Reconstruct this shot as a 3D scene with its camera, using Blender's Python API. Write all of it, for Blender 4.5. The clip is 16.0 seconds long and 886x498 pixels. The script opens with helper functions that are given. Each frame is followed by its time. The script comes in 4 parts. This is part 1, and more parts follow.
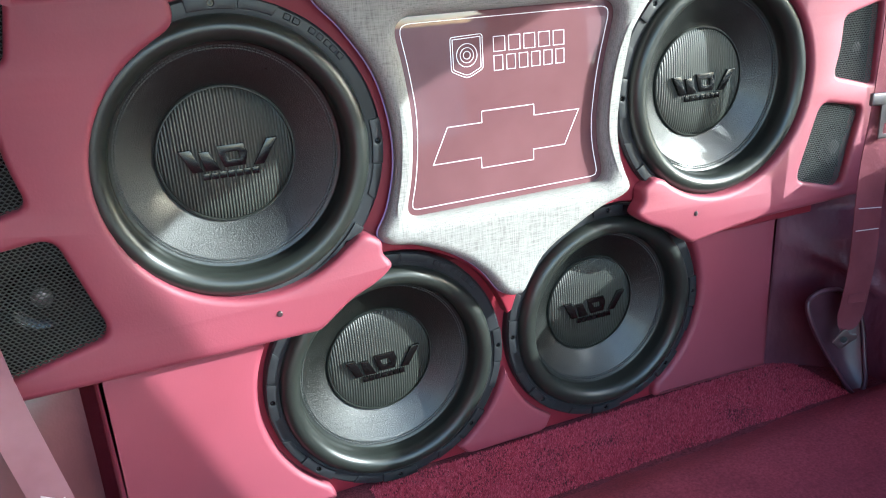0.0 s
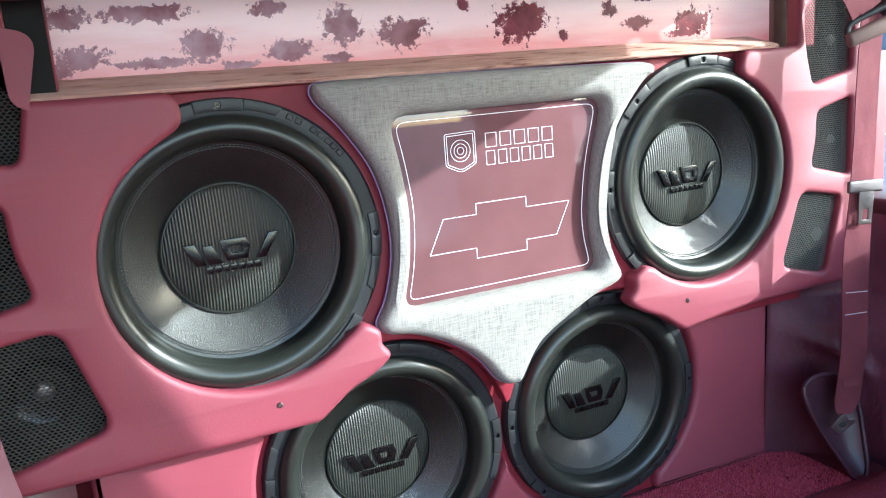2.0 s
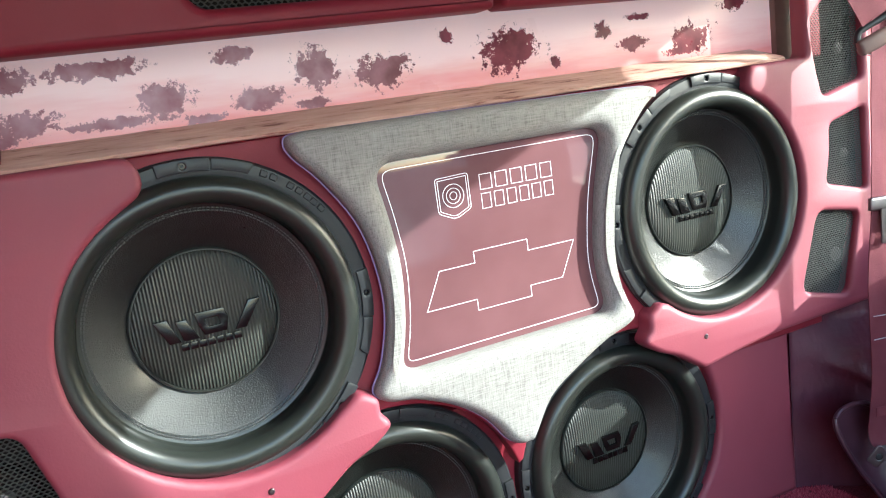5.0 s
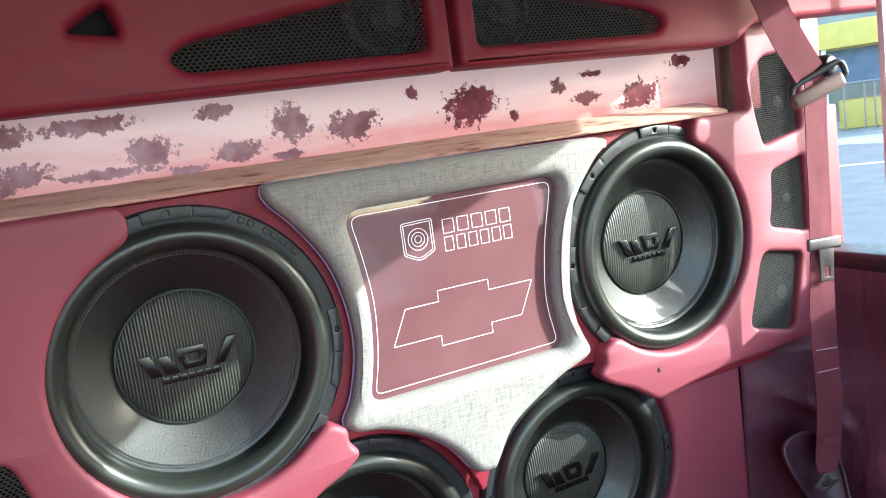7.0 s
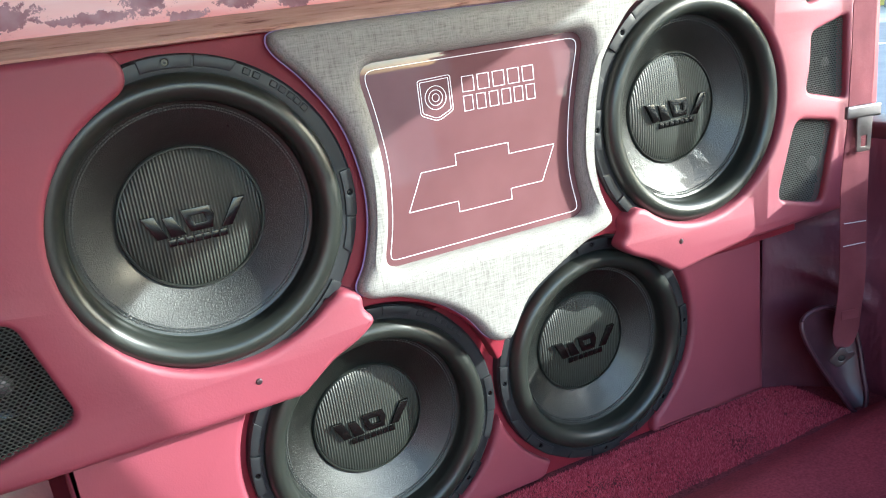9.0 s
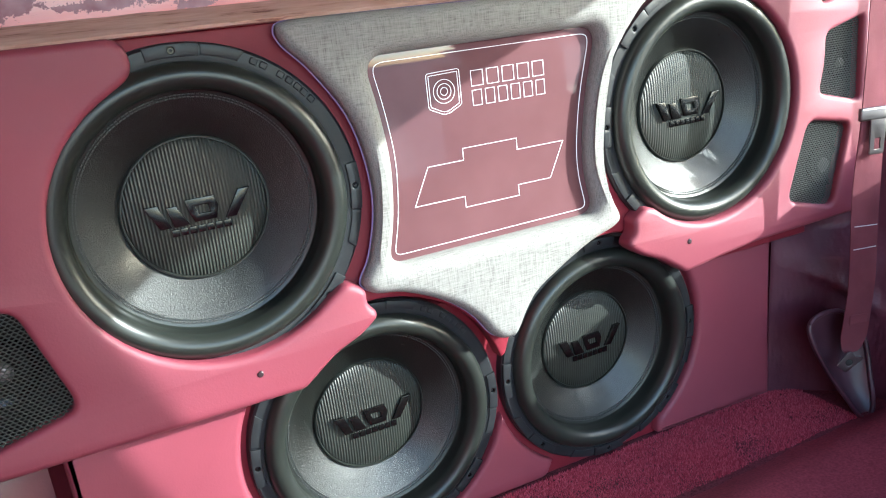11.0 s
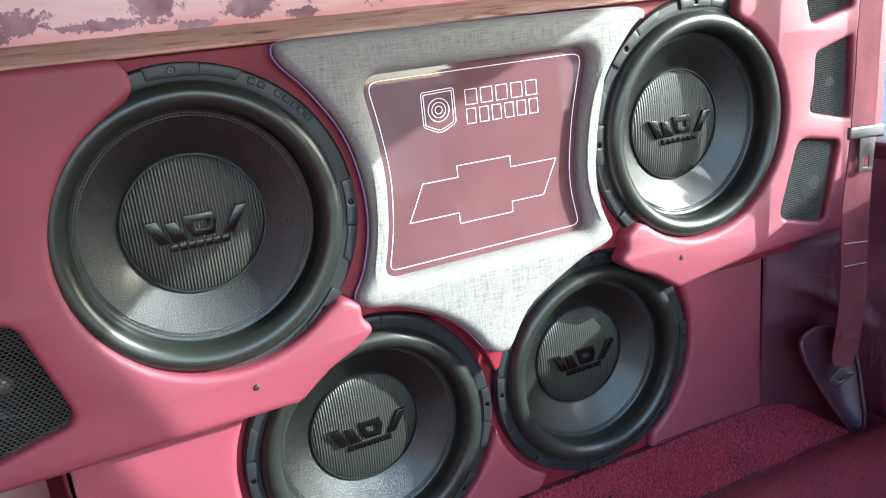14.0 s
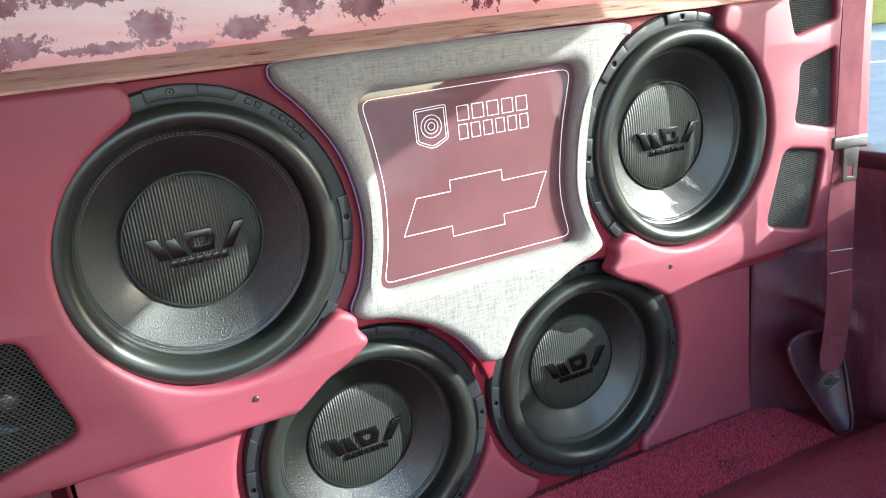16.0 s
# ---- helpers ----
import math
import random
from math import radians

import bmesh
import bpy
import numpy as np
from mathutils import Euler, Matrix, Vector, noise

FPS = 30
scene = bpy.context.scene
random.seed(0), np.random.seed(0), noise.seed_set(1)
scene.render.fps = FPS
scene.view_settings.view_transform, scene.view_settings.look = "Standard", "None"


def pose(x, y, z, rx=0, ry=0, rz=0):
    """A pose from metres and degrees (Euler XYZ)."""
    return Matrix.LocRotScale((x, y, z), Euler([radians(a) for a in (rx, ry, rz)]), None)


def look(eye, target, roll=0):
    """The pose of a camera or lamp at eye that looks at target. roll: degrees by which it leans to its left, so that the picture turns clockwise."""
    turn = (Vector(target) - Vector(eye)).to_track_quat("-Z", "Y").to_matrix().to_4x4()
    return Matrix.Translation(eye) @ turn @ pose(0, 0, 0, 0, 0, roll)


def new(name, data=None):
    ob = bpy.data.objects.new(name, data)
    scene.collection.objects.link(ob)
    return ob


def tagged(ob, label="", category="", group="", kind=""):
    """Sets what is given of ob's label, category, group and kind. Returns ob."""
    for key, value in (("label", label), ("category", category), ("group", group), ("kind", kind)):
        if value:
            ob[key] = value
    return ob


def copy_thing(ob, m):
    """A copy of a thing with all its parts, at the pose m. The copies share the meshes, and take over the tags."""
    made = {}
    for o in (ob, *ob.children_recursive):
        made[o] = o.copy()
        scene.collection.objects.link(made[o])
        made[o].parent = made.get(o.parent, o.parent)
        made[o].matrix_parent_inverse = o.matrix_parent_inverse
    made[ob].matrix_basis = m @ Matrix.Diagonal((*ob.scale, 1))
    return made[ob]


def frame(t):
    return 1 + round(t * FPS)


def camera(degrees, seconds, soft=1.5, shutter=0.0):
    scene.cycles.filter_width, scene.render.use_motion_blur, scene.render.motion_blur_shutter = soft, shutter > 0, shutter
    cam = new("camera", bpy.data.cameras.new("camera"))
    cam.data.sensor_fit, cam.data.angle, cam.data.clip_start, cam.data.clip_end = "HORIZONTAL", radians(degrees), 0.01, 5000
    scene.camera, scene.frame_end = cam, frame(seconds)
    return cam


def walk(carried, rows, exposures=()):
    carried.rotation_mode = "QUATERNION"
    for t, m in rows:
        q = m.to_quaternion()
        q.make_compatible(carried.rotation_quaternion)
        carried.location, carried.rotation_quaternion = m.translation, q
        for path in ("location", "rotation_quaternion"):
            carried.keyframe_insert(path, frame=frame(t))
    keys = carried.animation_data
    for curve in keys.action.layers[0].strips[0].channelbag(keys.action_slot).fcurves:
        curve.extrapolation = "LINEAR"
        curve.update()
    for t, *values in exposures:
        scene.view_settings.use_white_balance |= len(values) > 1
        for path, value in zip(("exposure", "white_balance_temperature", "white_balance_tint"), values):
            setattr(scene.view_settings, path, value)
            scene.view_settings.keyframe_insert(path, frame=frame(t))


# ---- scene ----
cam = camera(58.5, 16.0, soft=1.1)
PATH = [
    (0, (-0.525, -0.975, 0.211), (0.203, 0.763, -0.459), -3.6),
    (0.5, (-0.53, -0.992, 0.211), (0.235, 0.769, -0.347), -4.1),
    (1, (-0.534, -1.0, 0.212), (0.246, 0.772, -0.287), -4.3),
    (1.5, (-0.539, -1.002, 0.21), (0.25, 0.784, -0.223), -4.4),
    (2, (-0.544, -0.998, 0.198), (0.247, 0.791, -0.22), -4.4),
    (2.5, (-0.542, -0.992, 0.198), (0.245, 0.791, -0.249), -4.5),
    (3.5, (-0.519, -0.938, 0.198), (0.246, 0.839, -0.309), -7.2),
    (4, (-0.515, -0.922, 0.208), (0.261, 0.857, -0.276), -7.5),
    (4.5, (-0.51, -0.913, 0.218), (0.281, 0.87, -0.225), -7.8),
    (5, (-0.503, -0.904, 0.228), (0.314, 0.881, -0.155), -7.8),
    (5.2, (-0.504, -0.91, 0.232), (0.318, 0.879, -0.123), -7.8),
    (7.3, (-0.512, -0.994, 0.242), (0.356, 0.784, -0.05), -7.8),
    (7.5, (-0.514, -0.995, 0.243), (0.348, 0.778, -0.092), -7.7),
    (8, (-0.511, -0.977, 0.234), (0.331, 0.785, -0.195), -7.7),
    (8.5, (-0.505, -0.946, 0.222), (0.308, 0.802, -0.312), -7.5),
    (9, (-0.511, -0.931, 0.21), (0.29, 0.806, -0.373), -7.3),
    (9.5, (-0.505, -0.921, 0.208), (0.286, 0.812, -0.399), -6.9),
    (12, (-0.507, -0.925, 0.209), (0.278, 0.822, -0.366), -6.2),
    (12.5, (-0.508, -0.926, 0.205), (0.278, 0.824, -0.358), -6.2),
    (13, (-0.508, -0.929, 0.206), (0.278, 0.822, -0.356), -6.1),
    (13.5, (-0.504, -0.933, 0.209), (0.284, 0.817, -0.354), -6.1),
    (14, (-0.504, -0.941, 0.215), (0.285, 0.809, -0.347), -6.1),
    (14.5, (-0.507, -0.949, 0.217), (0.287, 0.801, -0.338), -6.2),
    (15, (-0.506, -0.954, 0.224), (0.284, 0.797, -0.334), -6.3),
    (15.5, (-0.504, -0.959, 0.227), (0.29, 0.792, -0.326), -6.5),
    (16, (-0.507, -0.962, 0.236), (0.29, 0.785, -0.323), -6.5),
]
walk(cam, [(t, look(eye, target, roll)) for t, eye, target, roll in PATH], exposures=[(0, 3.05, 5550, -2), (3, 3.05, 5550, -2), (4, 3.1, 5850, -2), (9, 3.1, 5850, -2), (12, 3.05, 5650, -2), (14, 3.05, 5650, -2), (16, 3.08, 5850, -2)])

# ---------------------------------------------------------------- light
world = bpy.data.worlds.new("world")
scene.world = world
world.use_nodes = True
wn, wl = world.node_tree.nodes, world.node_tree.links
sky = wn.new("ShaderNodeTexSky")
sky.sky_type = "NISHITA"
sky.sun_disc = False
SUN = Vector((1.55, -1.0, 0.65)).normalized()
sky.sun_elevation = math.asin(SUN.z)
sky.sun_rotation = math.atan2(SUN.x, SUN.y)
sky.air_density, sky.dust_density = 1.0, 1.4
wl.new(sky.outputs[0], wn["Background"].inputs["Color"])
wn["Background"].inputs["Strength"].default_value = 0.135
sun_data = bpy.data.lights.new("sun", "SUN")
sun_data.energy, sun_data.angle, sun_data.color = 1.3, radians(0.6), (1.0, 0.97, 0.90)
sun = new("sun", sun_data)
sun.matrix_world = look(SUN * 6, (0, 0, 0))


# ---------------------------------------------------------------- materials
class Mat:
    """A node material with a Principled shader and short ways to add grain, colour and relief."""

    def __init__(self, name, color=(0.5, 0.5, 0.5), rough=0.5, metal=0.0, **kw):
        self.m = bpy.data.materials.new(name)
        self.m.use_nodes = True
        self.n, self.l = self.m.node_tree.nodes, self.m.node_tree.links
        self.b = self.n["Principled BSDF"]
        self.b.inputs["Base Color"].default_value = (*color, 1)
        self.b.inputs["Roughness"].default_value = rough
        self.b.inputs["Metallic"].default_value = metal
        for k, v in kw.items():
            self.b.inputs[k.replace("_", " ")].default_value = v
        self.tc = self.n.new("ShaderNodeTexCoord")
        self.last = None

    def noise(self, scale, detail=3.0, rough=0.5, stretch=None):
        t = self.n.new("ShaderNodeTexNoise")
        t.inputs["Scale"].default_value, t.inputs["Detail"].default_value = scale, detail
        t.inputs["Roughness"].default_value = rough
        src = self.tc.outputs["Object"]
        if stretch:
            mp = self.n.new("ShaderNodeMapping")
            mp.inputs["Scale"].default_value = stretch
            self.l.new(src, mp.inputs["Vector"])
            src = mp.outputs[0]
        self.l.new(src, t.inputs["Vector"])
        return t.outputs["Fac"]

    def voronoi(self, scale):
        t = self.n.new("ShaderNodeTexVoronoi")
        t.inputs["Scale"].default_value = scale
        self.l.new(self.tc.outputs["Object"], t.inputs["Vector"])
        return t.outputs["Distance"]

    def wave(self, scale, axis="X", distortion=0.0):
        t = self.n.new("ShaderNodeTexWave")
        t.wave_type, t.bands_direction, t.wave_profile = "BANDS", axis, "SIN"
        t.inputs["Scale"].default_value, t.inputs["Distortion"].default_value = scale, distortion
        self.l.new(self.tc.outputs["Object"], t.inputs["Vector"])
        return t.outputs["Fac"]

    def math(self, op, a, b=0.0, c=0.0):
        t = self.n.new("ShaderNodeMath")
        t.operation = op
        for i, v in enumerate((a, b, c)):
            if isinstance(v, (int, float)):
                t.inputs[i].default_value = v
            else:
                self.l.new(v, t.inputs[i])
        return t.outputs[0]

    def ramp(self, fac, stops):
        r = self.n.new("ShaderNodeValToRGB")
        el = r.color_ramp.elements
        while len(el) < len(stops):
            el.new(0.5)
        for e, (p, c) in zip(el, stops):
            e.position = p
            e.color = (*c, 1) if isinstance(c, tuple) else (c, c, c, 1)
        self.l.new(fac, r.inputs[0])
        return r.outputs[0]

    def mix(self, fac, a, b):
        t = self.n.new("ShaderNodeMix")
        t.data_type = "RGBA"
        for sock, v in ((t.inputs[0], fac), (t.inputs[6], a), (t.inputs[7], b)):
            if isinstance(v, tuple):
                sock.default_value = (*v, 1)
            elif isinstance(v, (int, float)):
                sock.default_value = v
            else:
                self.l.new(v, sock)
        return t.outputs[2]

    def color(self, sock):
        self.l.new(sock, self.b.inputs["Base Color"])
        return self

    def rough(self, fac, lo, hi):
        self.l.new(self.math("MULTIPLY_ADD", fac, hi - lo, lo), self.b.inputs["Roughness"])
        return self

    def bump(self, height, strength=0.3, distance=0.001):
        t = self.n.new("ShaderNodeBump")
        t.inputs["Strength"].default_value, t.inputs["Distance"].default_value = strength, distance
        self.l.new(height, t.inputs["Height"])
        if self.last:
            self.l.new(self.last, t.inputs["Normal"])
        self.last = t.outputs[0]
        self.l.new(self.last, self.b.inputs["Normal"])
        return self


def vinyl(name, dark, light, rough=(0.54, 0.66), gloss=1.0):
    m = Mat(name)
    big, fine = m.noise(5, 4), m.noise(420, 2)
    m.color(m.mix(m.ramp(big, [(0.3, 0.0), (0.7, 1.0)]), dark, light))
    m.rough(m.noise(18, 3), *rough)
    m.b.inputs["Sheen Weight"].default_value, m.b.inputs["Sheen Roughness"].default_value = 0.02, 0.45
    m.b.inputs["Specular IOR Level"].default_value = gloss
    m.bump(fine, 0.22, 0.0006)
    m.bump(m.noise(30, 2), 0.05, 0.003)
    return m.m


RED = vinyl("red_vinyl", (0.238, 0.034, 0.060), (0.280, 0.040, 0.071), gloss=0.85)
RED_DEEP = vinyl("deep_red_vinyl", (0.205, 0.014, 0.028), (0.250, 0.018, 0.036), (0.5, 0.6), 0.4)

m = Mat("grey_linen", rough=0.75)
warp = m.noise(1.0, 2, 0.6, (800, 800, 55))
weft = m.noise(1.0, 2, 0.6, (55, 800, 800))
slub = m.math("MULTIPLY", m.math("ADD", warp, weft), 0.5)
m.color(m.ramp(slub, [(0.35, (0.175, 0.168, 0.162)), (0.47, (0.275, 0.268, 0.256)), (0.62, (0.345, 0.338, 0.322))]))
m.bump(slub, 0.5, 0.0008)
LINEN = m.m

m = Mat("black_rubber", (0.021, 0.0245, 0.021), 0.35, Specular_IOR_Level=0.6)
m.rough(m.noise(60, 4), 0.28, 0.40)
m.bump(m.noise(300, 2), 0.05, 0.0005)
RUBBER = m.m

m = Mat("black_cone", (0.011, 0.011, 0.012), 0.36, Specular_IOR_Level=0.7, Coat_Weight=0.35, Coat_Roughness=0.2)
m.color(m.ramp(m.noise(70, 4), [(0.3, (0.005, 0.006, 0.005)), (0.7, (0.013, 0.015, 0.013))]))
m.rough(m.noise(90, 4), 0.25, 0.36)
m.bump(m.noise(560, 3, 0.65), 0.8, 0.0013)
m.bump(m.noise(260, 4, 0.7), 0.16, 0.0008)
CONE = m.m

m = Mat("ribbed_cap", (0.028, 0.032, 0.027), 0.46, Specular_IOR_Level=0.6)
m.bump(m.wave(78, "X"), 0.7, 0.0014)
m.bump(m.wave(300, "Z"), 0.15, 0.0005)
CAP = m.m

m = Mat("black_plastic", (0.019, 0.021, 0.024), 0.42)
m.rough(m.noise(50, 3), 0.35, 0.55)
m.bump(m.noise(500, 2), 0.12, 0.0004)
PLASTIC = m.m

GLOSSY_BLACK = Mat("glossy_black", (0.004, 0.004, 0.004), 0.22).m
HOLE = Mat("dark_hole", (0.003, 0.003, 0.003), 0.8).m

m = Mat("steel", (0.24, 0.22, 0.23), 0.3, 1.0)
m.rough(m.noise(90, 4), 0.2, 0.45)
STEEL = m.m

m = Mat("grille_metal", (0.055, 0.060, 0.055), 0.42, 0.0, Specular_IOR_Level=0.9)
m.rough(m.noise(200, 2), 0.32, 0.5)
GRILLE = m.m

m = Mat("pale_thread", (0.55, 0.48, 0.50), 0.7)
THREAD_PALE = m.m
m = Mat("thread", (0.06, 0.063, 0.061), 0.6)
THREAD = m.m

m = Mat("rose_acrylic", (0.33, 0.085, 0.105), 0.06, Coat_Weight=0.5, Coat_Roughness=0.02)
m.color(m.ramp(m.noise(9, 3), [(0.3, (0.155, 0.072, 0.080)), (0.7, (0.190, 0.092, 0.101))]))
m.bump(m.noise(24, 2), 0.02, 0.001)
ACRYLIC = m.m

m = Mat("lit_engraving", (0.85, 0.82, 0.85), 0.5)
m.b.inputs["Emission Color"].default_value = (1.0, 0.92, 0.97, 1)
m.b.inputs["Emission Strength"].default_value = 0.10
ENGRAVED = m.m
m = Mat("led_strip", (0.20, 0.16, 0.23), 0.5)
m.b.inputs["Emission Color"].default_value = (0.62, 0.42, 1.0, 1)
m.b.inputs["Emission Strength"].default_value = 0.025
LED = m.m

m = Mat("peeling_film", rough=0.3)
sep = m.n.new("ShaderNodeSeparateXYZ")
m.l.new(m.tc.outputs["Object"], sep.inputs[0])
X, Z = sep.outputs[0], sep.outputs[2]
# patches where the pale film has come off: centre x, z, half width, half height
PATCHES = [(-0.545, 0.300, .035, .014), (-0.452, 0.304, .050, .011), (-0.525, 0.252, .036, .015), (-0.381, 0.262, .034, .022),
           (-0.441, 0.244, .05, .008), (-0.300, 0.304, .026, .012), (-0.270, 0.250, .036, .014), (-0.200, 0.277, .032, .026),
           (-0.116, 0.266, .048, .024), (0.080, 0.274, .046, .030), (0.236, 0.285, .016, .014), (0.289, 0.263, .028, .011),
           (0.300, 0.300, .024, .007), (0.405, 0.262, .045, .024), (0.490, 0.305, .030, .010), (0.390, 0.243, .05, .007),
           (-0.345, 0.236, .030, .007), (-0.560, 0.238, .030, .010), (-0.210, 0.238, .026, .007), (-0.020, 0.300, .010, .012), (0.150, 0.250, .008, .010)]
field = None
for cx, cz, hw, hh in PATCHES:
    dx = m.math("MULTIPLY", m.math("SUBTRACT", X, cx), 1 / hw)
    dz = m.math("MULTIPLY", m.math("SUBTRACT", Z, cz), 1 / hh)
    d = m.math("SUBTRACT", 1.0, m.math("SQRT", m.math("ADD", m.math("MULTIPLY", dx, dx), m.math("MULTIPLY", dz, dz))))
    field = d if field is None else m.math("MAXIMUM", field, d)
ragged = m.math("MULTIPLY_ADD", m.noise(88, 8, 0.75), 5.0, -2.5)
wide = m.math("MULTIPLY_ADD", m.noise(28, 2), 1.6, -0.8)
mask = m.ramp(m.math("ADD", m.math("MAXIMUM", m.math("MULTIPLY_ADD", field, 1.5, 0.0), -1.2), m.math("ADD", ragged, wide)), [(0.20, 0.0), (0.26, 1.0)])
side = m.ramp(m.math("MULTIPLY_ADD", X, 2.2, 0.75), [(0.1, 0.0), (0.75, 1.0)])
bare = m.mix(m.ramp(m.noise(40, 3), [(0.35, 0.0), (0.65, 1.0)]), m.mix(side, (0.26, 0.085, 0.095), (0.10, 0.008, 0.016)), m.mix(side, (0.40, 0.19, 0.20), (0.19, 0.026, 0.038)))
# pale glow towards the top is put into the film colour
painted_glow = m.math("MULTIPLY_ADD", Z, 10.0, -2.25)
film = m.mix(m.ramp(m.math("ADD", painted_glow, m.math("MULTIPLY_ADD", m.noise(1.0, 4, 0.6, (5, 20, 34)), 0.9, -0.45)), [(0.0, 0.0), (0.55, 1.0)]), (0.76, 0.25, 0.225), (0.88, 0.53, 0.47))
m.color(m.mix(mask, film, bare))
m.rough(m.noise(30, 3), 0.22, 0.4)
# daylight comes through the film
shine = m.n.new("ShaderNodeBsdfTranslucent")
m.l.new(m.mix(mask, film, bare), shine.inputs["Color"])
both = m.n.new("ShaderNodeMixShader")
both.inputs[0].default_value = 0.45
m.l.new(m.b.outputs[0], both.inputs[1])
m.l.new(shine.outputs[0], both.inputs[2])
m.l.new(both.outputs[0], m.n["Material Output"].inputs["Surface"])
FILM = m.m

m = Mat("weathered_ledge", rough=0.6)
streak = m.noise(1.0, 5, 0.6, (16, 60, 160))
m.color(m.ramp(streak, [(0.33, (0.22, 0.085, 0.065)), (0.42, (0.56, 0.33, 0.26)), (0.7, (0.70, 0.47, 0.39))]))
m.bump(streak, 0.2, 0.001)
LEDGE = m.m

m = Mat("red_carpet", rough=0.95)
pile = m.noise(330, 3, 0.7)
m.color(m.mix(m.ramp(m.noise(6, 3), [(0.35, 0.0), (0.65, 1.0)]),
              m.ramp(pile, [(0.3, (0.06, 0.008, 0.016)), (0.7, (0.24, 0.045, 0.07))]),
              m.ramp(pile, [(0.3, (0.08, 0.011, 0.022)), (0.7, (0.30, 0.06, 0.09))])))
m.bump(pile, 1.0, 0.004)
CARPET = m.m
m = Mat("carpet_pile", rough=0.9)
geo = m.n.new("ShaderNodeNewGeometry")
m.color(m.ramp(geo.outputs["Random Per Island"], [(0.0, (0.36, 0.034, 0.070)), (0.5, (0.56, 0.075, 0.130)), (1.0, (0.74, 0.16, 0.23))]))
PILE = m.m
m = Mat("carpet_mat", rough=0.9)
nap = m.noise(240, 3, 0.6)
m.color(m.mix(m.ramp(m.noise(11, 4), [(0.35, 0.0), (0.65, 1.0)]), m.ramp(nap, [(0.3, (0.16, 0.016, 0.032)), (0.7, (0.27, 0.035, 0.060))]),
              m.ramp(nap, [(0.3, (0.20, 0.021, 0.040)), (0.7, (0.34, 0.050, 0.078))])))
m.bump(nap, 0.6, 0.002)
CARPET_MAT = m.m

m = Mat("maroon_leather", rough=0.4)
m.color(m.ramp(m.noise(7, 4), [(0.3, (0.080, 0.022, 0.040)), (0.7, (0.150, 0.044, 0.072))]))
m.rough(m.noise(25, 4), 0.4, 0.6)
m.b.inputs["Specular IOR Level"].default_value = 0.4
m.bump(m.voronoi(260), 0.25, 0.0008)
m.bump(m.noise(1.0, 4, 0.6, (9, 9, 3.5)), 0.8, 0.02)
m.bump(m.noise(26, 3), 0.3, 0.006)
LEATHER = m.m

m = Mat("brown_leather", rough=0.4)
m.color(m.ramp(m.noise(8, 4), [(0.3, (0.105, 0.036, 0.044)), (0.7, (0.165, 0.064, 0.074))]))
m.bump(m.voronoi(240), 0.2, 0.0008)
BROWN = m.m

m = Mat("maroon_webbing", rough=0.7, Specular_IOR_Level=0.15)
m.color(m.ramp(m.noise(14, 4), [(0.3, (0.13, 0.032, 0.044)), (0.7, (0.19, 0.050, 0.066))]))
m.bump(m.wave(420, "Z"), 0.35, 0.0006)
m.bump(m.noise(40, 3), 0.25, 0.003)
WEBBING = m.m

# paler copy of the webbing: sun on the left belt put into its colour
m = Mat("sunlit_webbing", rough=0.75)
m.color(m.ramp(m.noise(14, 4), [(0.3, (0.30, 0.13, 0.155)), (0.7, (0.40, 0.20, 0.225))]))
m.bump(m.wave(420, "Z"), 0.35, 0.0006)
WEBBING_SUNLIT = m.m

m = Mat("taupe_plastic", rough=0.5)
m.color(m.ramp(m.noise(20, 3), [(0.3, (0.16, 0.10, 0.085)), (0.7, (0.22, 0.14, 0.12))]))
TAUPE = m.m

m = Mat("paving", rough=0.85)
m.color(m.ramp(m.noise(1.5, 5), [(0.3, (0.22, 0.23, 0.22)), (0.7, (0.32, 0.33, 0.31))]))
m.bump(m.noise(40, 3), 0.2, 0.01)
PAVING = m.m
m = Mat("white_paint", (0.78, 0.78, 0.76), 0.4)
m.rough(m.noise(12, 3), 0.3, 0.5)
WHITE = m.m
m = Mat("yellow_sheet", (0.60, 0.46, 0.10), 0.5)
m.color(m.ramp(m.noise(3, 3), [(0.3, (0.55, 0.42, 0.09)), (0.7, (0.66, 0.50, 0.13))]))
YELLOW = m.m
m = Mat("blue_sheet", (0.05, 0.12, 0.35), 0.5)
m.color(m.ramp(m.noise(3, 3), [(0.3, (0.09, 0.12, 0.19)), (0.7, (0.14, 0.18, 0.26))]))
BLUE = m.m
m = Mat("headliner_cloth", rough=0.9)
m.color(m.ramp(m.noise(300, 2), [(0.3, (0.10, 0.010, 0.020)), (0.7, (0.15, 0.016, 0.030))]))
m.bump(m.noise(500, 2), 0.3, 0.001)
HEADLINER = m.m


# ---------------------------------------------------------------- builders
def part(name, bm, material, parent=None, label="", smooth=35):
    """Links a bmesh as one mesh object, under a thing or a part when parent is given."""
    bmesh.ops.recalc_face_normals(bm, faces=bm.faces)
    me = bpy.data.meshes.new(name)
    bm.to_mesh(me)
    bm.free()
    me.materials.append(material)
    if smooth:
        me.shade_smooth()
        me.set_sharp_from_angle(angle=radians(smooth))
    ob = new(name, me)
    if parent is not None:
        ob.parent = parent
    if label:
        ob["label"] = label
    return ob


def thing(name, label, category, at=(0, 0, 0), group="", kind=""):
    ob = new(name)
    ob.location = at
    return tagged(ob, label, category, group, kind)


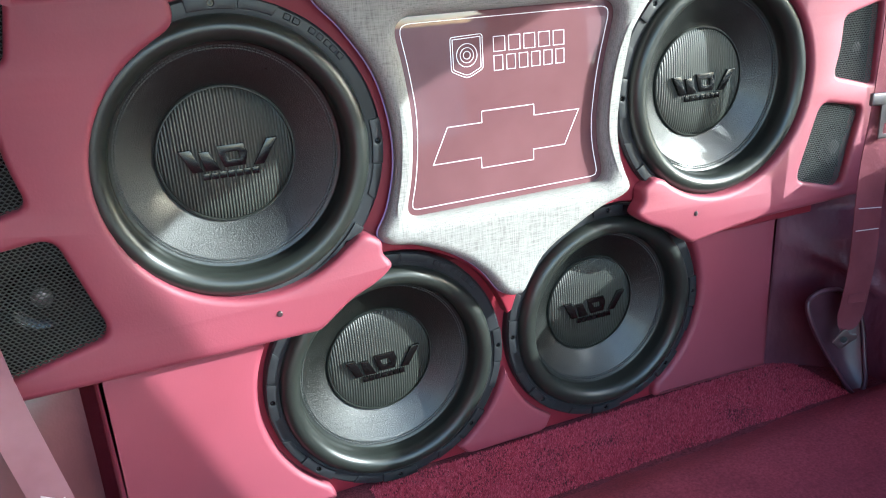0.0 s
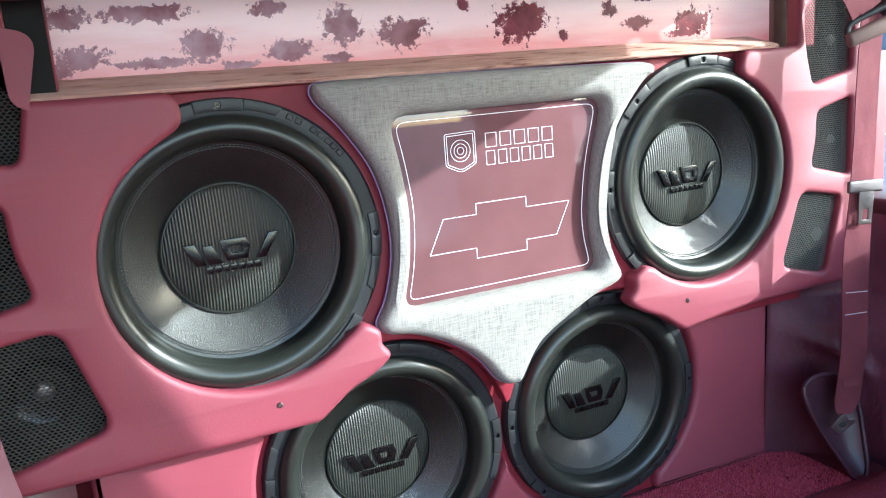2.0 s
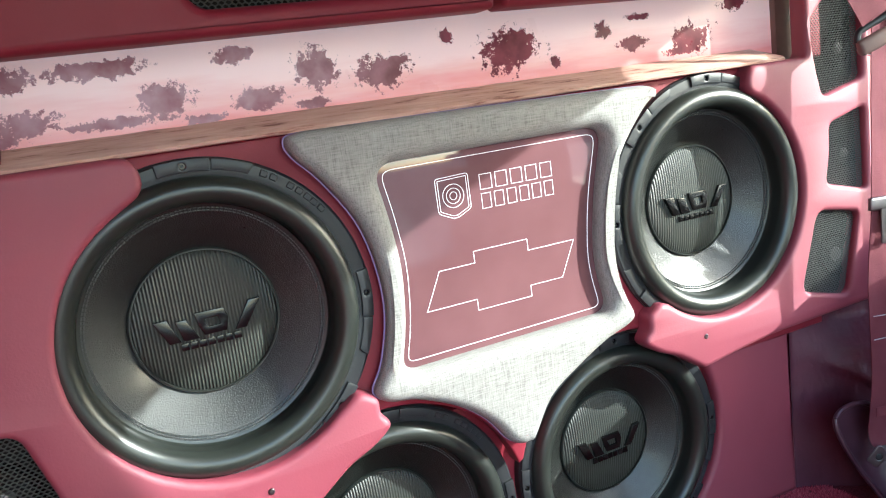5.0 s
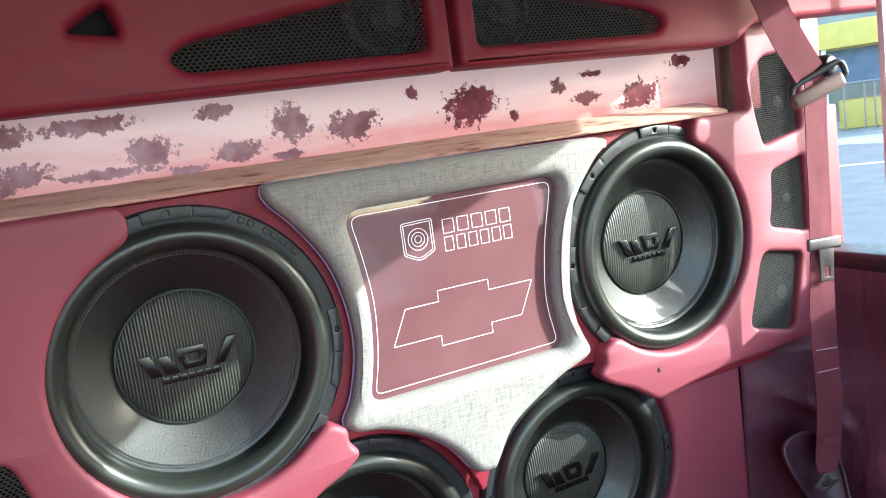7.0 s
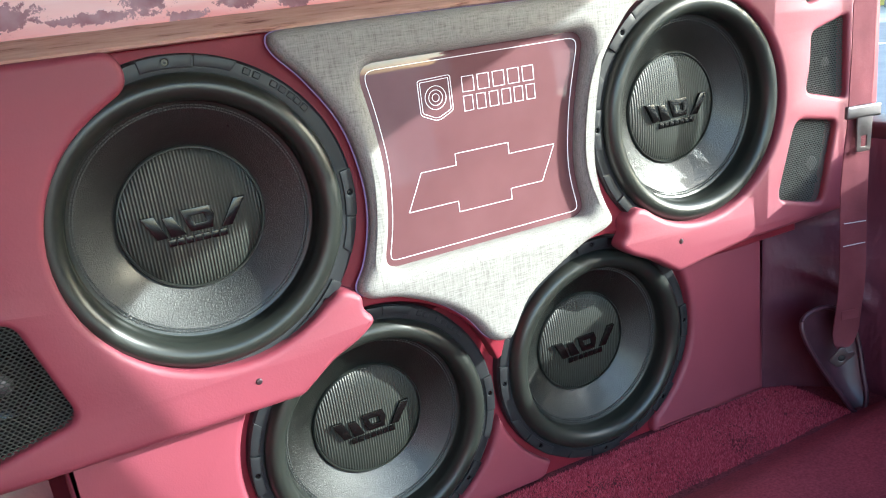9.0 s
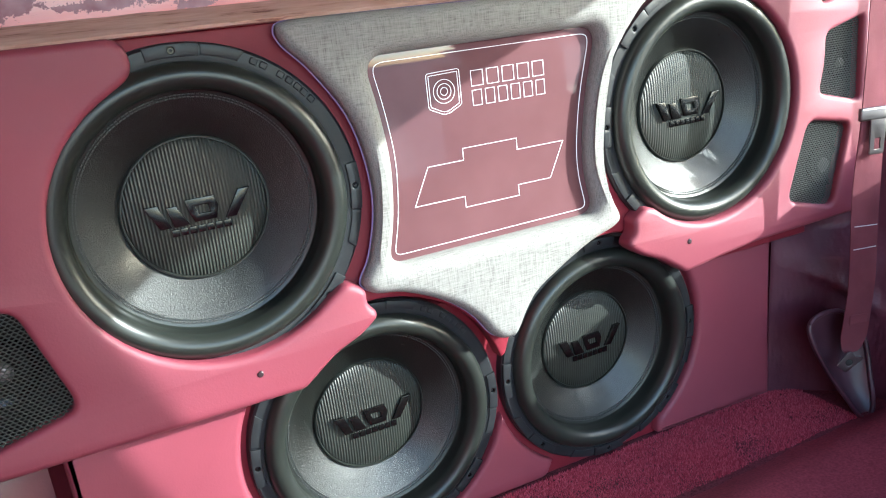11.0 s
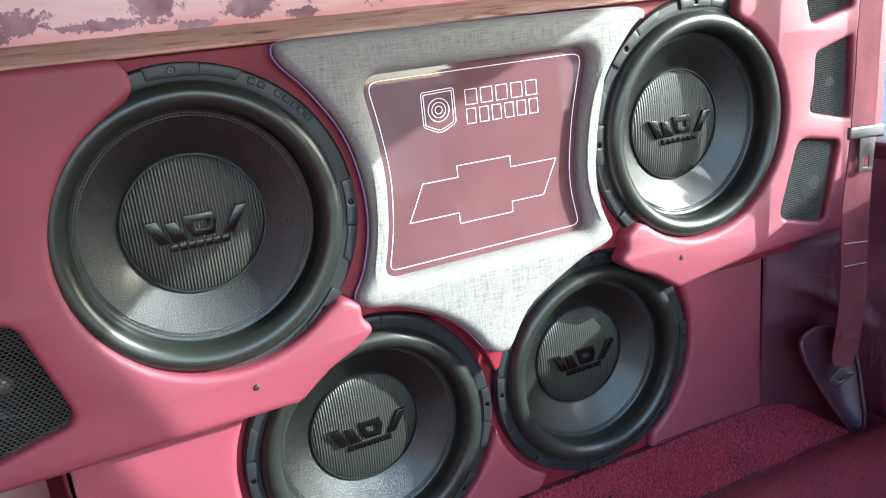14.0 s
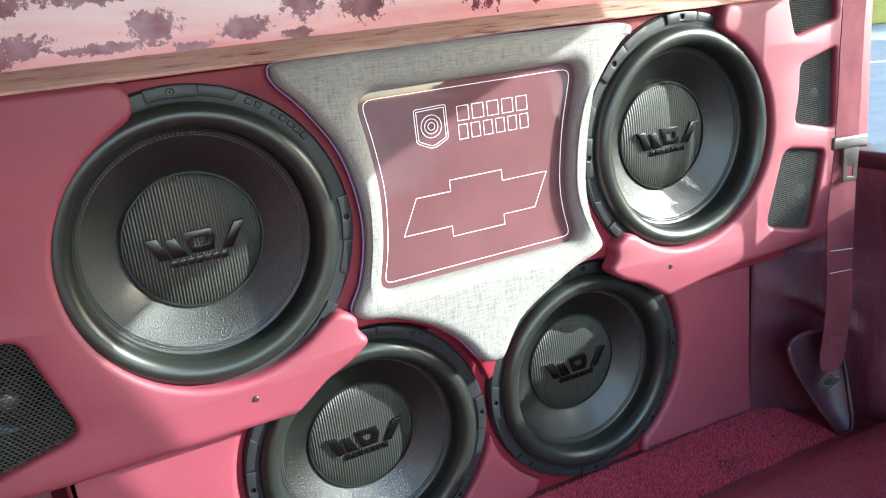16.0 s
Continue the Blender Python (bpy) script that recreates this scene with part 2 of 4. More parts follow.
def rounded(points, n=6):
    """A closed outline from corners (x, z, radius), each corner turned into an arc."""
    out, k = [], len(points)
    for i in range(k):
        p, a, b = (Vector(points[j % k][:2]) for j in (i, i - 1, i + 1))
        r = points[i][2] if len(points[i]) > 2 else 0
        if r <= 0:
            out.append(p)
            continue
        da, db = (a - p), (b - p)
        cut = min(r, da.length * 0.49, db.length * 0.49)
        s, e = p + da.normalized() * cut, p + db.normalized() * cut
        for j in range(n + 1):
            t = j / n
            out.append(s * (1 - t) ** 2 + p * 2 * t * (1 - t) + e * t * t)
    return out


def smooth_loop(points, n=5):
    """A closed Catmull-Rom curve through the points."""
    out, k = [], len(points)
    for i in range(k):
        a, b, c, d = (Vector(points[(i + j) % k]) for j in (-1, 0, 1, 2))
        for j in range(n):
            t = j / n
            out.append(0.5 * (2 * b + (c - a) * t + (2 * a - 5 * b + 4 * c - d) * t * t + (3 * b - a - 3 * c + d) * t ** 3))
    return out


def area2(loop):
    return sum(a.x * b.y - b.x * a.y for a, b in zip(loop, loop[1:] + loop[:1]))


def inset(loop, d):
    """The loop moved by d to its left (inwards when it turns anticlockwise)."""
    out, k = [], len(loop)
    for i in range(k):
        a, p, b = loop[i - 1], loop[i], loop[(i + 1) % k]
        u, v = (p - a).normalized(), (b - p).normalized()
        nrm = Vector((-u.y - v.y, u.x + v.x))
        if nrm.length < 1e-6:
            nrm = Vector((-v.y, v.x))
        nrm.normalize()
        c = max(0.5, nrm.dot(Vector((-v.y, v.x))))
        out.append(p + nrm * (d / c))
    return out


def plate(outline, y_front, y_back, edge=0.006, holes=(), steps=4, hole_edge=None):
    """A board in the xz plane with rounded front edges and real holes."""
    from mathutils.geometry import tessellate_polygon
    bm = bmesh.new()
    loops = []
    for k, loop in enumerate([outline, *holes]):
        loop = [Vector(p) for p in loop]
        if (area2(loop) > 0) != (k == 0):
            loop.reverse()
        e = edge if k == 0 or hole_edge is None else hole_edge
        rings = [[bm.verts.new((p.x, y_back, p.y)) for p in loop]]
        for s in range(steps + 1):
            a = s / steps * math.pi / 2
            ring = inset(loop, e * (1 - math.cos(a)))
            rings.append([bm.verts.new((p.x, y_front + min(e, y_back - y_front) * (1 - math.sin(a)), p.y)) for p in ring])
        for r0, r1 in zip(rings, rings[1:]):
            for i in range(len(loop)):
                j = (i + 1) % len(loop)
                bm.faces.new((r0[i], r0[j], r1[j], r1[i]))
        loops.append(rings[-1])
    flat = [v for lp in loops for v in lp]
    for tri in tessellate_polygon([[Vector((v.co.x, v.co.z, 0)) for v in lp] for lp in loops]):
        try:
            bm.faces.new([flat[i] for i in tri])
        except ValueError:
            pass
    return bm


def lathe(profile, seg=96, bm=None):
    """Turns (radius, y) round the y axis."""
    bm = bm or bmesh.new()
    rings = []
    for r, y in profile:
        if r < 1e-6:
            rings.append([bm.verts.new((0, y, 0))])
        else:
            rings.append([bm.verts.new((r * math.cos(2 * math.pi * i / seg), y, r * math.sin(2 * math.pi * i / seg))) for i in range(seg)])
    for a, b in zip(rings, rings[1:]):
        for i in range(seg):
            j = (i + 1) % seg
            q = [a[i % len(a)], a[j % len(a)], b[j % len(b)], b[i % len(b)]]
            q = list(dict.fromkeys(q))
            if len(q) > 2:
                bm.faces.new(q)
    return bm


def box(bm, lo, hi, m=None):
    vs = [bm.verts.new((x, y, z)) for x in (lo[0], hi[0]) for y in (lo[1], hi[1]) for z in (lo[2], hi[2])]
    for f in ((0, 1, 3, 2), (4, 6, 7, 5), (0, 4, 5, 1), (2, 3, 7, 6), (0, 2, 6, 4), (1, 5, 7, 3)):
        bm.faces.new([vs[i] for i in f])
    if m is not None:
        bmesh.ops.transform(bm, matrix=m, verts=vs)
    return vs


def soft_box(lo, hi, r=0.004, seg=2):
    bm = bmesh.new()
    box(bm, lo, hi)
    bmesh.ops.bevel(bm, geom=bm.edges[:], offset=r, segments=seg, affect="EDGES", profile=0.6)
    return bm


def ribbon(bm, pts, width, y, closed=True, depth=0.0006):
    """A thin raised line along points (x, z) on the plane y."""
    pts = [Vector(p) for p in pts]
    k = len(pts)
    if closed:
        left, right = inset(pts, width / 2), inset(pts, -width / 2)
    else:
        left, right = [], []
        for i in range(k):
            d = (pts[min(i + 1, k - 1)] - pts[max(i - 1, 0)]).normalized() * width / 2
            left.append(pts[i] + Vector((-d.y, d.x)))
            right.append(pts[i] - Vector((-d.y, d.x)))
    a = [bm.verts.new((p.x, y, p.y)) for p in left]
    b = [bm.verts.new((p.x, y, p.y)) for p in right]
    c = [bm.verts.new((p.x, y + depth, p.y)) for p in left]
    d = [bm.verts.new((p.x, y + depth, p.y)) for p in right]
    for i in range(k if closed else k - 1):
        j = (i + 1) % k
        for q in ((a[i], a[j], b[j], b[i]), (a[i], c[i], c[j], a[j]), (b[i], b[j], d[j], d[i])):
            bm.faces.new(q)
    return bm


def tube(bm, pts, r, seg=8):
    """A round rod along 3D points."""
    pts = [Vector(p) for p in pts]
    rings = []
    for i, p in enumerate(pts):
        d = (pts[min(i + 1, len(pts) - 1)] - pts[max(i - 1, 0)]).normalized()
        u = d.cross(Vector((0, 1, 0)))
        u = u.normalized() if u.length > 0.1 else d.cross(Vector((1, 0, 0))).normalized()
        v = d.cross(u)
        rings.append([bm.verts.new(p + r * (math.cos(2 * math.pi * k / seg) * u + math.sin(2 * math.pi * k / seg) * v)) for k in range(seg)])
    for a, b in zip(rings, rings[1:]):
        for k in range(seg):
            bm.faces.new((a[k], a[(k + 1) % seg], b[(k + 1) % seg], b[k]))
    for e in (rings[0], rings[-1]):
        bm.faces.new(e)
    return bm


def inside(p, loop):
    hit = False
    for a, b in zip(loop, loop[1:] + loop[:1]):
        if (a.y > p.y) != (b.y > p.y) and p.x < (b.x - a.x) * (p.y - a.y) / (b.y - a.y) + a.x:
            hit = not hit
    return hit


def perforated(loop, y, cell=0.0062, wire=0.0013):
    """Expanded metal: zigzag wires that meet in a honeycomb, cut to an outline."""
    loop = [Vector(p) for p in loop]
    bm = bmesh.new()
    x0, x1 = min(p.x for p in loop), max(p.x for p in loop)
    z0, z1 = min(p.y for p in loop), max(p.y for p in loop)
    h = cell * 0.5
    nx, nz = int((x1 - x0) / cell) + 2, int((z1 - z0) / h) + 2

    def seg(a, b):
        if not (inside(a, loop) and inside(b, loop)):
            return
        d = (b - a).normalized() * wire / 2
        n = Vector((-d.y, d.x))
        q = [a + n - d, a - n - d, b - n + d, b + n + d]
        f = [bm.verts.new((p.x, y, p.y)) for p in q]
        g = [bm.verts.new((p.x, y + 0.0012, p.y)) for p in q]
        ra, rb = [bm.verts.new((p.x, y - wire * 0.45, p.y)) for p in (a, b)]
        bm.faces.new((f[0], ra, rb, f[3]))
        bm.faces.new((ra, f[1], f[2], rb))
        bm.faces.new((f[0], f[1], ra))
        bm.faces.new((f[2], f[3], rb))
        for i in range(4):
            bm.faces.new((f[i], g[i], g[(i + 1) % 4], f[(i + 1) % 4]))

    for j in range(nz):
        for i in range(nx):
            x, z = x0 + cell * (i + 0.5 * (j % 2)), z0 + h * j * 1.15
            c = Vector((x, z))
            up = Vector((0, h * 0.55))
            seg(c, c + up)
            for s in (-1, 1):
                seg(c + up, c + Vector((s * cell / 2, h * 1.15)))
    return bm


def mirror(points):
    return [(-p[0], *p[1:]) for p in points]


def arc(cx, cz, r, a0, a1, n=28):
    return [(cx + r * math.cos(radians(a0 + (a1 - a0) * i / n)), cz + r * math.sin(radians(a0 + (a1 - a0) * i / n))) for i in range(n + 1)]


# ---------------------------------------------------------------- the cabin round the speaker wall
FLOOR_Z = -0.545
UPPER = ((-0.387, 0.004), (0.365, 0.013))
LOW_Y = 0.03                    # face of the lower box
LOWER = ((-0.202, -0.350), (0.180, -0.344))

# floor with a deep step of pile carpet along the box
bm = bmesh.new()
rng = random.Random(4)
nx, ny = 90, 16
grid = [[bm.verts.new((-0.95 + 1.95 * i / nx, 0.14 - 0.31 * j / ny, FLOOR_Z + 0.003 * noise.noise((i * 0.3, j * 0.4, 0)) - (0.02 if j > 14 else 0))) for j in range(ny + 1)] for i in range(nx + 1)]
for i in range(nx):
    for j in range(ny):
        bm.faces.new((grid[i][j], grid[i + 1][j], grid[i + 1][j + 1], grid[i][j + 1]))
tagged(part("floor_carpet", bm, CARPET), "deep red pile carpet laid along the speaker box", "carpet", kind="structure")

verts, faces = [], []
for k in range(34000):
    x, y = rng.uniform(-0.25, 0.60), rng.uniform(-0.115, 0.035)
    a, h, w = rng.uniform(0, 6.28), rng.uniform(0.0012, 0.0034), rng.uniform(0.0014, 0.0022)
    lx, ly = rng.uniform(-0.003, 0.003), rng.uniform(-0.003, 0.003)
    n0 = len(verts)
    for q in range(3):
        verts.append((x + w * math.cos(a + 2.1 * q), y + w * math.sin(a + 2.1 * q), FLOOR_Z - 0.002))
    verts.append((x + lx, y + ly, FLOOR_Z + h + 0.0022))
    faces += [(n0, n0 + 1, n0 + 3), (n0 + 1, n0 + 2, n0 + 3), (n0 + 2, n0, n0 + 3)]
me = bpy.data.meshes.new("carpet_pile")
me.from_pydata(verts, [], faces)
me.materials.append(PILE)
tagged(new("carpet_pile", me), "deep red carpet pile of loose tufts", "carpet pile", kind="stuff")

bm = bmesh.new()
nx, ny = 70, 60
grid = []
for i in range(nx + 1):
    row = []
    for j in range(ny + 1):
        x, y = -0.95 + 1.95 * i / nx, -0.0 - 1.7 * j / ny
        t = min(1.0, j / 3)
        edge = 0.012 * noise.noise((x * 3, 2.0, 0))
        hump = 0.010 * noise.noise((x * 4, y * 4, 5)) + 0.03 * math.exp(-((x - 0.62) / 0.10) ** 2 - ((y + 0.14) / 0.10) ** 2)
        z = FLOOR_Z + 0.002 - 0.01 * (1 - t) + (0.020 * math.sin(t * math.pi / 2) + hump) * t
        row.append(bm.verts.new((x, y + edge - 0.095, z)))
    grid.append(row)
for i in range(nx):
    for j in range(ny):
        bm.faces.new((grid[i][j], grid[i + 1][j], grid[i + 1][j + 1], grid[i][j + 1]))
tagged(part("floor_mat", bm, CARPET_MAT), "dark red worn carpet mat rumpled over the cabin floor", "floor mat")


def shell(name, lo, hi, material, label, category):
    return tagged(part(name, soft_box(lo, hi, 0.01), material), label, category, kind="structure")


shell("floor", (-1.0, -1.86, FLOOR_Z - 0.08), (1.05, 0.2, FLOOR_Z - 0.03), CARPET_MAT, "dark red carpeted metal floor of the cabin", "floor")
shell("wall_back", (-1.0, 0.13, FLOOR_Z - 0.05), (0.985, 0.17, 0.19), RED_DEEP, "red metal rear wall behind the speaker box", "wall")
shell("wall_back_upper", (-1.0, 0.13, 0.37), (1.0, 0.17, 0.595), RED_DEEP, "red metal rear wall above the back window", "wall")
for lo, hi in (((-1.0, 0.13, 0.192), (-0.605, 0.17, 0.368)), ((0.62, 0.13, 0.192), (0.945, 0.17, 0.368))):
    shell("wall_back_side", lo, hi, RED_DEEP, "red metal rear corner beside the back window", "wall")
shell("trim", (0.72, -2.3, 0.453), (0.80, 0.13, 0.60), HEADLINER, "dark red padded rail above the side window", "trim")
# added out of view, only to keep sun off the upper wall
shell("wall_right_sun_block", (0.76, -2.3, 0.59), (0.80, 0.13, 1.12), RED_DEEP, "unseen red panel added above the rail to block the sun", "wall")
# ceiling out of view; its front edge is set to shape the sky light
bm = bmesh.new()
edge = [(0.80, 0.17), (0.80, -1.22), (-0.95, -1.22), (-0.95, 0.17)]
lo, hi = [bm.verts.new((x, y, 0.60)) for x, y in edge], [bm.verts.new((x, y, 0.64)) for x, y in edge]
bm.faces.new(lo)
bm.faces.new(hi)
for i in range(len(edge)):
    j = (i + 1) % len(edge)
    bm.faces.new((lo[i], lo[j], hi[j], hi[i]))
tagged(part("ceiling", bm, HEADLINER, smooth=0), "unseen dark red cloth headliner, cut short to shape the sky light", "ceiling", kind="structure")
shell("wall_left", (-0.95, -0.50, FLOOR_Z - 0.03), (-0.90, 0.13, 0.60), RED_DEEP, "added red vinyl side wall closing the cabin", "wall")
# unseen wall added to bounce red sunlight onto the lower right pads
shell("wall_left_bounce", (-0.95, -1.80, FLOOR_Z - 0.08), (-0.90, -0.51, 0.60), RED, "added red vinyl side wall closing the cabin", "wall")
# added behind the camera to hold back low light from the front
shell("wall_front_block", (-0.95, -1.86, FLOOR_Z - 0.08), (0.84, -1.80, -0.38), LEATHER, "unseen dark maroon wall added behind the camera to block low light", "wall")

# unseen wall added ahead of the open window: cuts sun, two openings for reflections
bm = plate([Vector(p) for p in ((-1.82, -0.12), (-0.748, -0.12), (-0.883, 0.46), (-1.82, 0.46))], -0.02, 0.02, 0.004,
           [[(-1.387, 0.010), (-1.304, 0.015), (-1.304, 0.082), (-1.382, 0.076)], [(-1.168, 0.026), (-1.185, 0.088), (-1.196, 0.088)]], 2)
bmesh.ops.transform(bm, matrix=Matrix.Translation((0.80, 0, 0)) @ Matrix.Rotation(radians(90), 4, "Z"), verts=bm.verts)
tagged(part("wall_right_front_mask", bm, LEATHER), "unseen dark maroon wall added ahead of the window to cut the sun", "wall", kind="structure")

# ---------------------------------------------------------------- the upper baffle
base = thing("speaker_wall", "red vinyl-covered speaker wall filling the cabin's rear", "speaker wall")
scallop = [(-0.60, -0.238), (-0.40, -0.238)] + arc(*LOWER[0], 0.196, 145, 17.5, 20) + arc(*LOWER[1], 0.196, 163, 35, 20) + [(0.39, -0.238), (0.60, -0.238), (0.60, 0.206), (-0.60, 0.206)]
bm = plate([Vector(p) for p in scallop], 0.004, 0.03, 0.003,
           holes=[arc(cx, cz, 0.168, 0, 354, 59) for cx, cz in UPPER])
part("backing_board", bm, RED_DEEP, base)

SIDE = [(0.309, -0.237, 0.008), (0.715, -0.240, 0.012), (0.715, 0.44, 0.02), (0.600, 0.44, 0.01), (0.596, 0.208, 0.012), (0.436, 0.208, 0.03),
        (0.428, 0.170, 0.022)]
TAB = [(0.236, -0.112, 0.012), (0.211, -0.128, 0.012), (0.213, -0.147, 0.008), (0.197, -0.165, 0.014), (0.222, -0.185, 0.02), (0.262, -0.202, 0.01)]
SIDE_L = SIDE + [(*p, 0) for p in arc(0.376, 0.000, 0.1722, 57, -131)] + TAB
G_LOW = [(0.600, -0.050, 0.02), (0.694, -0.062, 0.015), (0.688, -0.214, 0.02), (0.560, -0.180, 0.022)]
G_MID = [(0.632, 0.100, 0.015), (0.694, 0.112, 0.015), (0.694, -0.028, 0.012), (0.617, -0.010, 0.014), (0.630, 0.045, 0.02)]
G_TOP = [(0.578, 0.272, 0.012), (0.694, 0.300, 0.02), (0.694, 0.158, 0.015), (0.608, 0.140, 0.015), (0.596, 0.20, 0.03)]
# the belt side is cut a little higher and its grilles stand closer in
SIDE_R = [(0.309, -0.234, 0.008), (0.44, -0.217, 0.06), (0.702, -0.213, 0.020), (0.702, 0.44, 0.02), (0.556, 0.44, 0.01), (0.556, 0.208, 0.012)] + SIDE[5:] + [(*p, 0) for p in arc(0.366, 0.011, 0.1722, 57, -131)] + TAB
R_LOW = [(0.568, -0.036, 0.022), (0.664, -0.054, 0.015), (0.632, -0.192, 0.018), (0.526, -0.164, 0.020)]
R_MID = [(0.602, 0.098, 0.012), (0.685, 0.118, 0.010), (0.687, -0.020, 0.012), (0.590, 0.004, 0.014), (0.601, 0.048, 0.02)]
R_TOP = [(0.566, 0.262, 0.010), (0.600, 0.292, 0.012), (0.682, 0.300, 0.012), (0.684, 0.163, 0.010), (0.590, 0.143, 0.012), (0.574, 0.20, 0.03)]
FRONT = -0.025

for s in (-1, 1):
    flip = (lambda pts: pts) if s > 0 else mirror
    holes = [rounded(flip(g)) for g in ((R_LOW, R_MID, R_TOP) if s > 0 else (G_LOW, G_MID, G_TOP))]
    side = part("side_panel", plate(rounded(flip(SIDE_R if s > 0 else SIDE_L)), FRONT, 0.003, 0.009, holes, hole_edge=0.008), RED, base, "red textured vinyl panel with a finger-shaped tab")
    for loop in holes:
        lp = [Vector(p) for p in loop]
        if area2(lp) < 0:
            lp.reverse()
        lp = inset(lp, -0.003)
        part("grille", perforated(lp, FRONT + 0.011), GRILLE, side, "black expanded-metal grille", smooth=0)
    # screw in the panel
    bm = lathe([(0, -0.0015), (0.0030, -0.0012), (0.0042, 0.0), (0.0046, 0.001)], 16)
    sc = part("screw", bm, STEEL, side)
    sc.location = (0.314, FRONT - 0.0003, -0.183) if s > 0 else (-0.361, FRONT - 0.0003, -0.198)

# dark boxes behind the side grilles, with the drivers that show through
for s in (-1, 1):
    part("grille_box", plate(rounded([(s * 0.520, -0.205), (s * 0.699, -0.225 if s < 0 else -0.205), (s * 0.699, 0.32), (s * 0.558, 0.32), (s * 0.558, 0.0), (s * 0.512, -0.08)]), -0.003, 0.002, 0.001), HOLE, base)
    for cx, cz, r in ((0.626, -0.122, 0.040), (0.654, 0.045, 0.026), (0.648, 0.215, 0.032)):
        bm = lathe([(r, 0.0), (r * 0.95, -0.006), (r * 0.8, -0.004), (r * 0.5, 0.004), (r * 0.3, -0.002), (0, -0.006)], 40)
        dr = part("driver", bm, GLOSSY_BLACK, base)
        dr.location = (s * cx, -0.001, cz)
        bm = lathe([(r * 0.30, -0.004), (r * 0.22, -0.009), (0, -0.011)], 24)
        part("phase_plug", bm, STEEL, dr)

# ---------------------------------------------------------------- grey centre panel and lit acrylic
RIM = [(-0.008, -0.2525), (0.004, -0.2480), (0.036, -0.200), (0.085, -0.169), (0.136, -0.144), (0.177, -0.131), (0.190, -0.117), (0.178, -0.087), (0.160, -0.026), (0.168, 0.053),
       (0.190, 0.112), (0.233, 0.166), (0.260, 0.188), (0.253, 0.199), (0.20, 0.202), (0.0, 0.205), (-0.20, 0.207), (-0.260, 0.206), (-0.273, 0.197), (-0.266, 0.179),
       (-0.238, 0.148), (-0.202, 0.092), (-0.185, 0.030), (-0.183, -0.030), (-0.197, -0.088), (-0.213, -0.118), (-0.210, -0.130), (-0.196, -0.139), (-0.158, -0.147), (-0.102, -0.174), (-0.062, -0.207), (-0.038, -0.240), (-0.022, -0.2515)]
outline = smooth_loop(RIM, 4)
WIN = [(0.150, -0.104, 0.024), (0.134, -0.030, 0.035), (0.144, 0.055, 0.035), (0.170, 0.155, 0.030), (-0.172, 0.154, 0.030), (-0.160, 0.097, 0.03),
       (-0.151, 0.026, 0.03), (-0.157, -0.048, 0.03), (-0.172, -0.107, 0.024)]
window = rounded(WIN, 8)
badge = thing("badge_panel", "grey linen-covered badge panel with a lit rose acrylic window", "badge panel")
win_ccw = [Vector(p) for p in window]
if area2(win_ccw) < 0:
    win_ccw.reverse()
part("linen_frame", plate(outline, -0.027, -0.003, 0.015, [inset(win_ccw, -0.001)], 8, 0.021), LINEN, badge, "grey linen weave over a bowed board")
part("acrylic_pane", plate(inset(win_ccw, -0.006), -0.0045, 0.002, 0.001), ACRYLIC, badge, "glossy rose acrylic pane")
rail = smooth_loop(RIM, 4)
if area2(rail) < 0:
    rail.reverse()
rail = inset(rail, 0.0002)
bm = bmesh.new()
ribbon(bm, rail, 0.0022, -0.0075, True, 0.003)
part("led_strip", bm, LED, badge, "thin violet light strip round the edge")
ENG = -0.0051
bm = bmesh.new()
ribbon(bm, inset(win_ccw, 0.008), 0.00068, ENG)
part("engraved_border", bm, ENGRAVED, badge, "white lit engraved border line")
bm = bmesh.new()
ribbon(bm, [(-0.125, -0.041), (-0.101, 0.0075), (-0.049, 0.0075), (-0.049, 0.023), (0.033, 0.023), (0.033, 0.0075), (0.107, 0.0075), (0.083, -0.041), (0.031, -0.041), (0.031, -0.056), (-0.052, -0.056), (-0.052, -0.041)], 0.00068, ENG)
part("engraved_cross_outline", bm, ENGRAVED, badge, "white lit engraved emblem outline")
bm = bmesh.new()
shield = rounded([(-0.0905, 0.124, 0.004), (-0.0435, 0.1255, 0.004), (-0.0435, 0.080, 0.004), (-0.067, 0.069, 0.008), (-0.0905, 0.080, 0.004)], 4)
shield = [Vector(p) for p in shield]
if area2(shield) < 0:
    shield.reverse()
for d in (0, 0.0032):
    ribbon(bm, inset(shield, d), 0.00068, ENG)
for r in (0.0150, 0.0098, 0.0050):
    ribbon(bm, [Vector(p) for p in arc(-0.067, 0.0995, r, 0, 352, 44)], 0.00068, ENG)
part("engraved_shield", bm, ENGRAVED, badge, "white lit engraved shield with rings")
for z0, count in ((0.1005, 5), (0.0755, 6)):
    for i in range(count):
        w = 0.116 / count
        x0 = -0.030 + w * i
        bm = bmesh.new()
        ribbon(bm, [(x0 + 0.003, z0), (x0 + w - 0.003, z0), (x0 + w - 0.003, z0 + 0.0195), (x0 + 0.003, z0 + 0.0195)], 0.00068, ENG)
        part("engraved_bar", bm, ENGRAVED, badge)


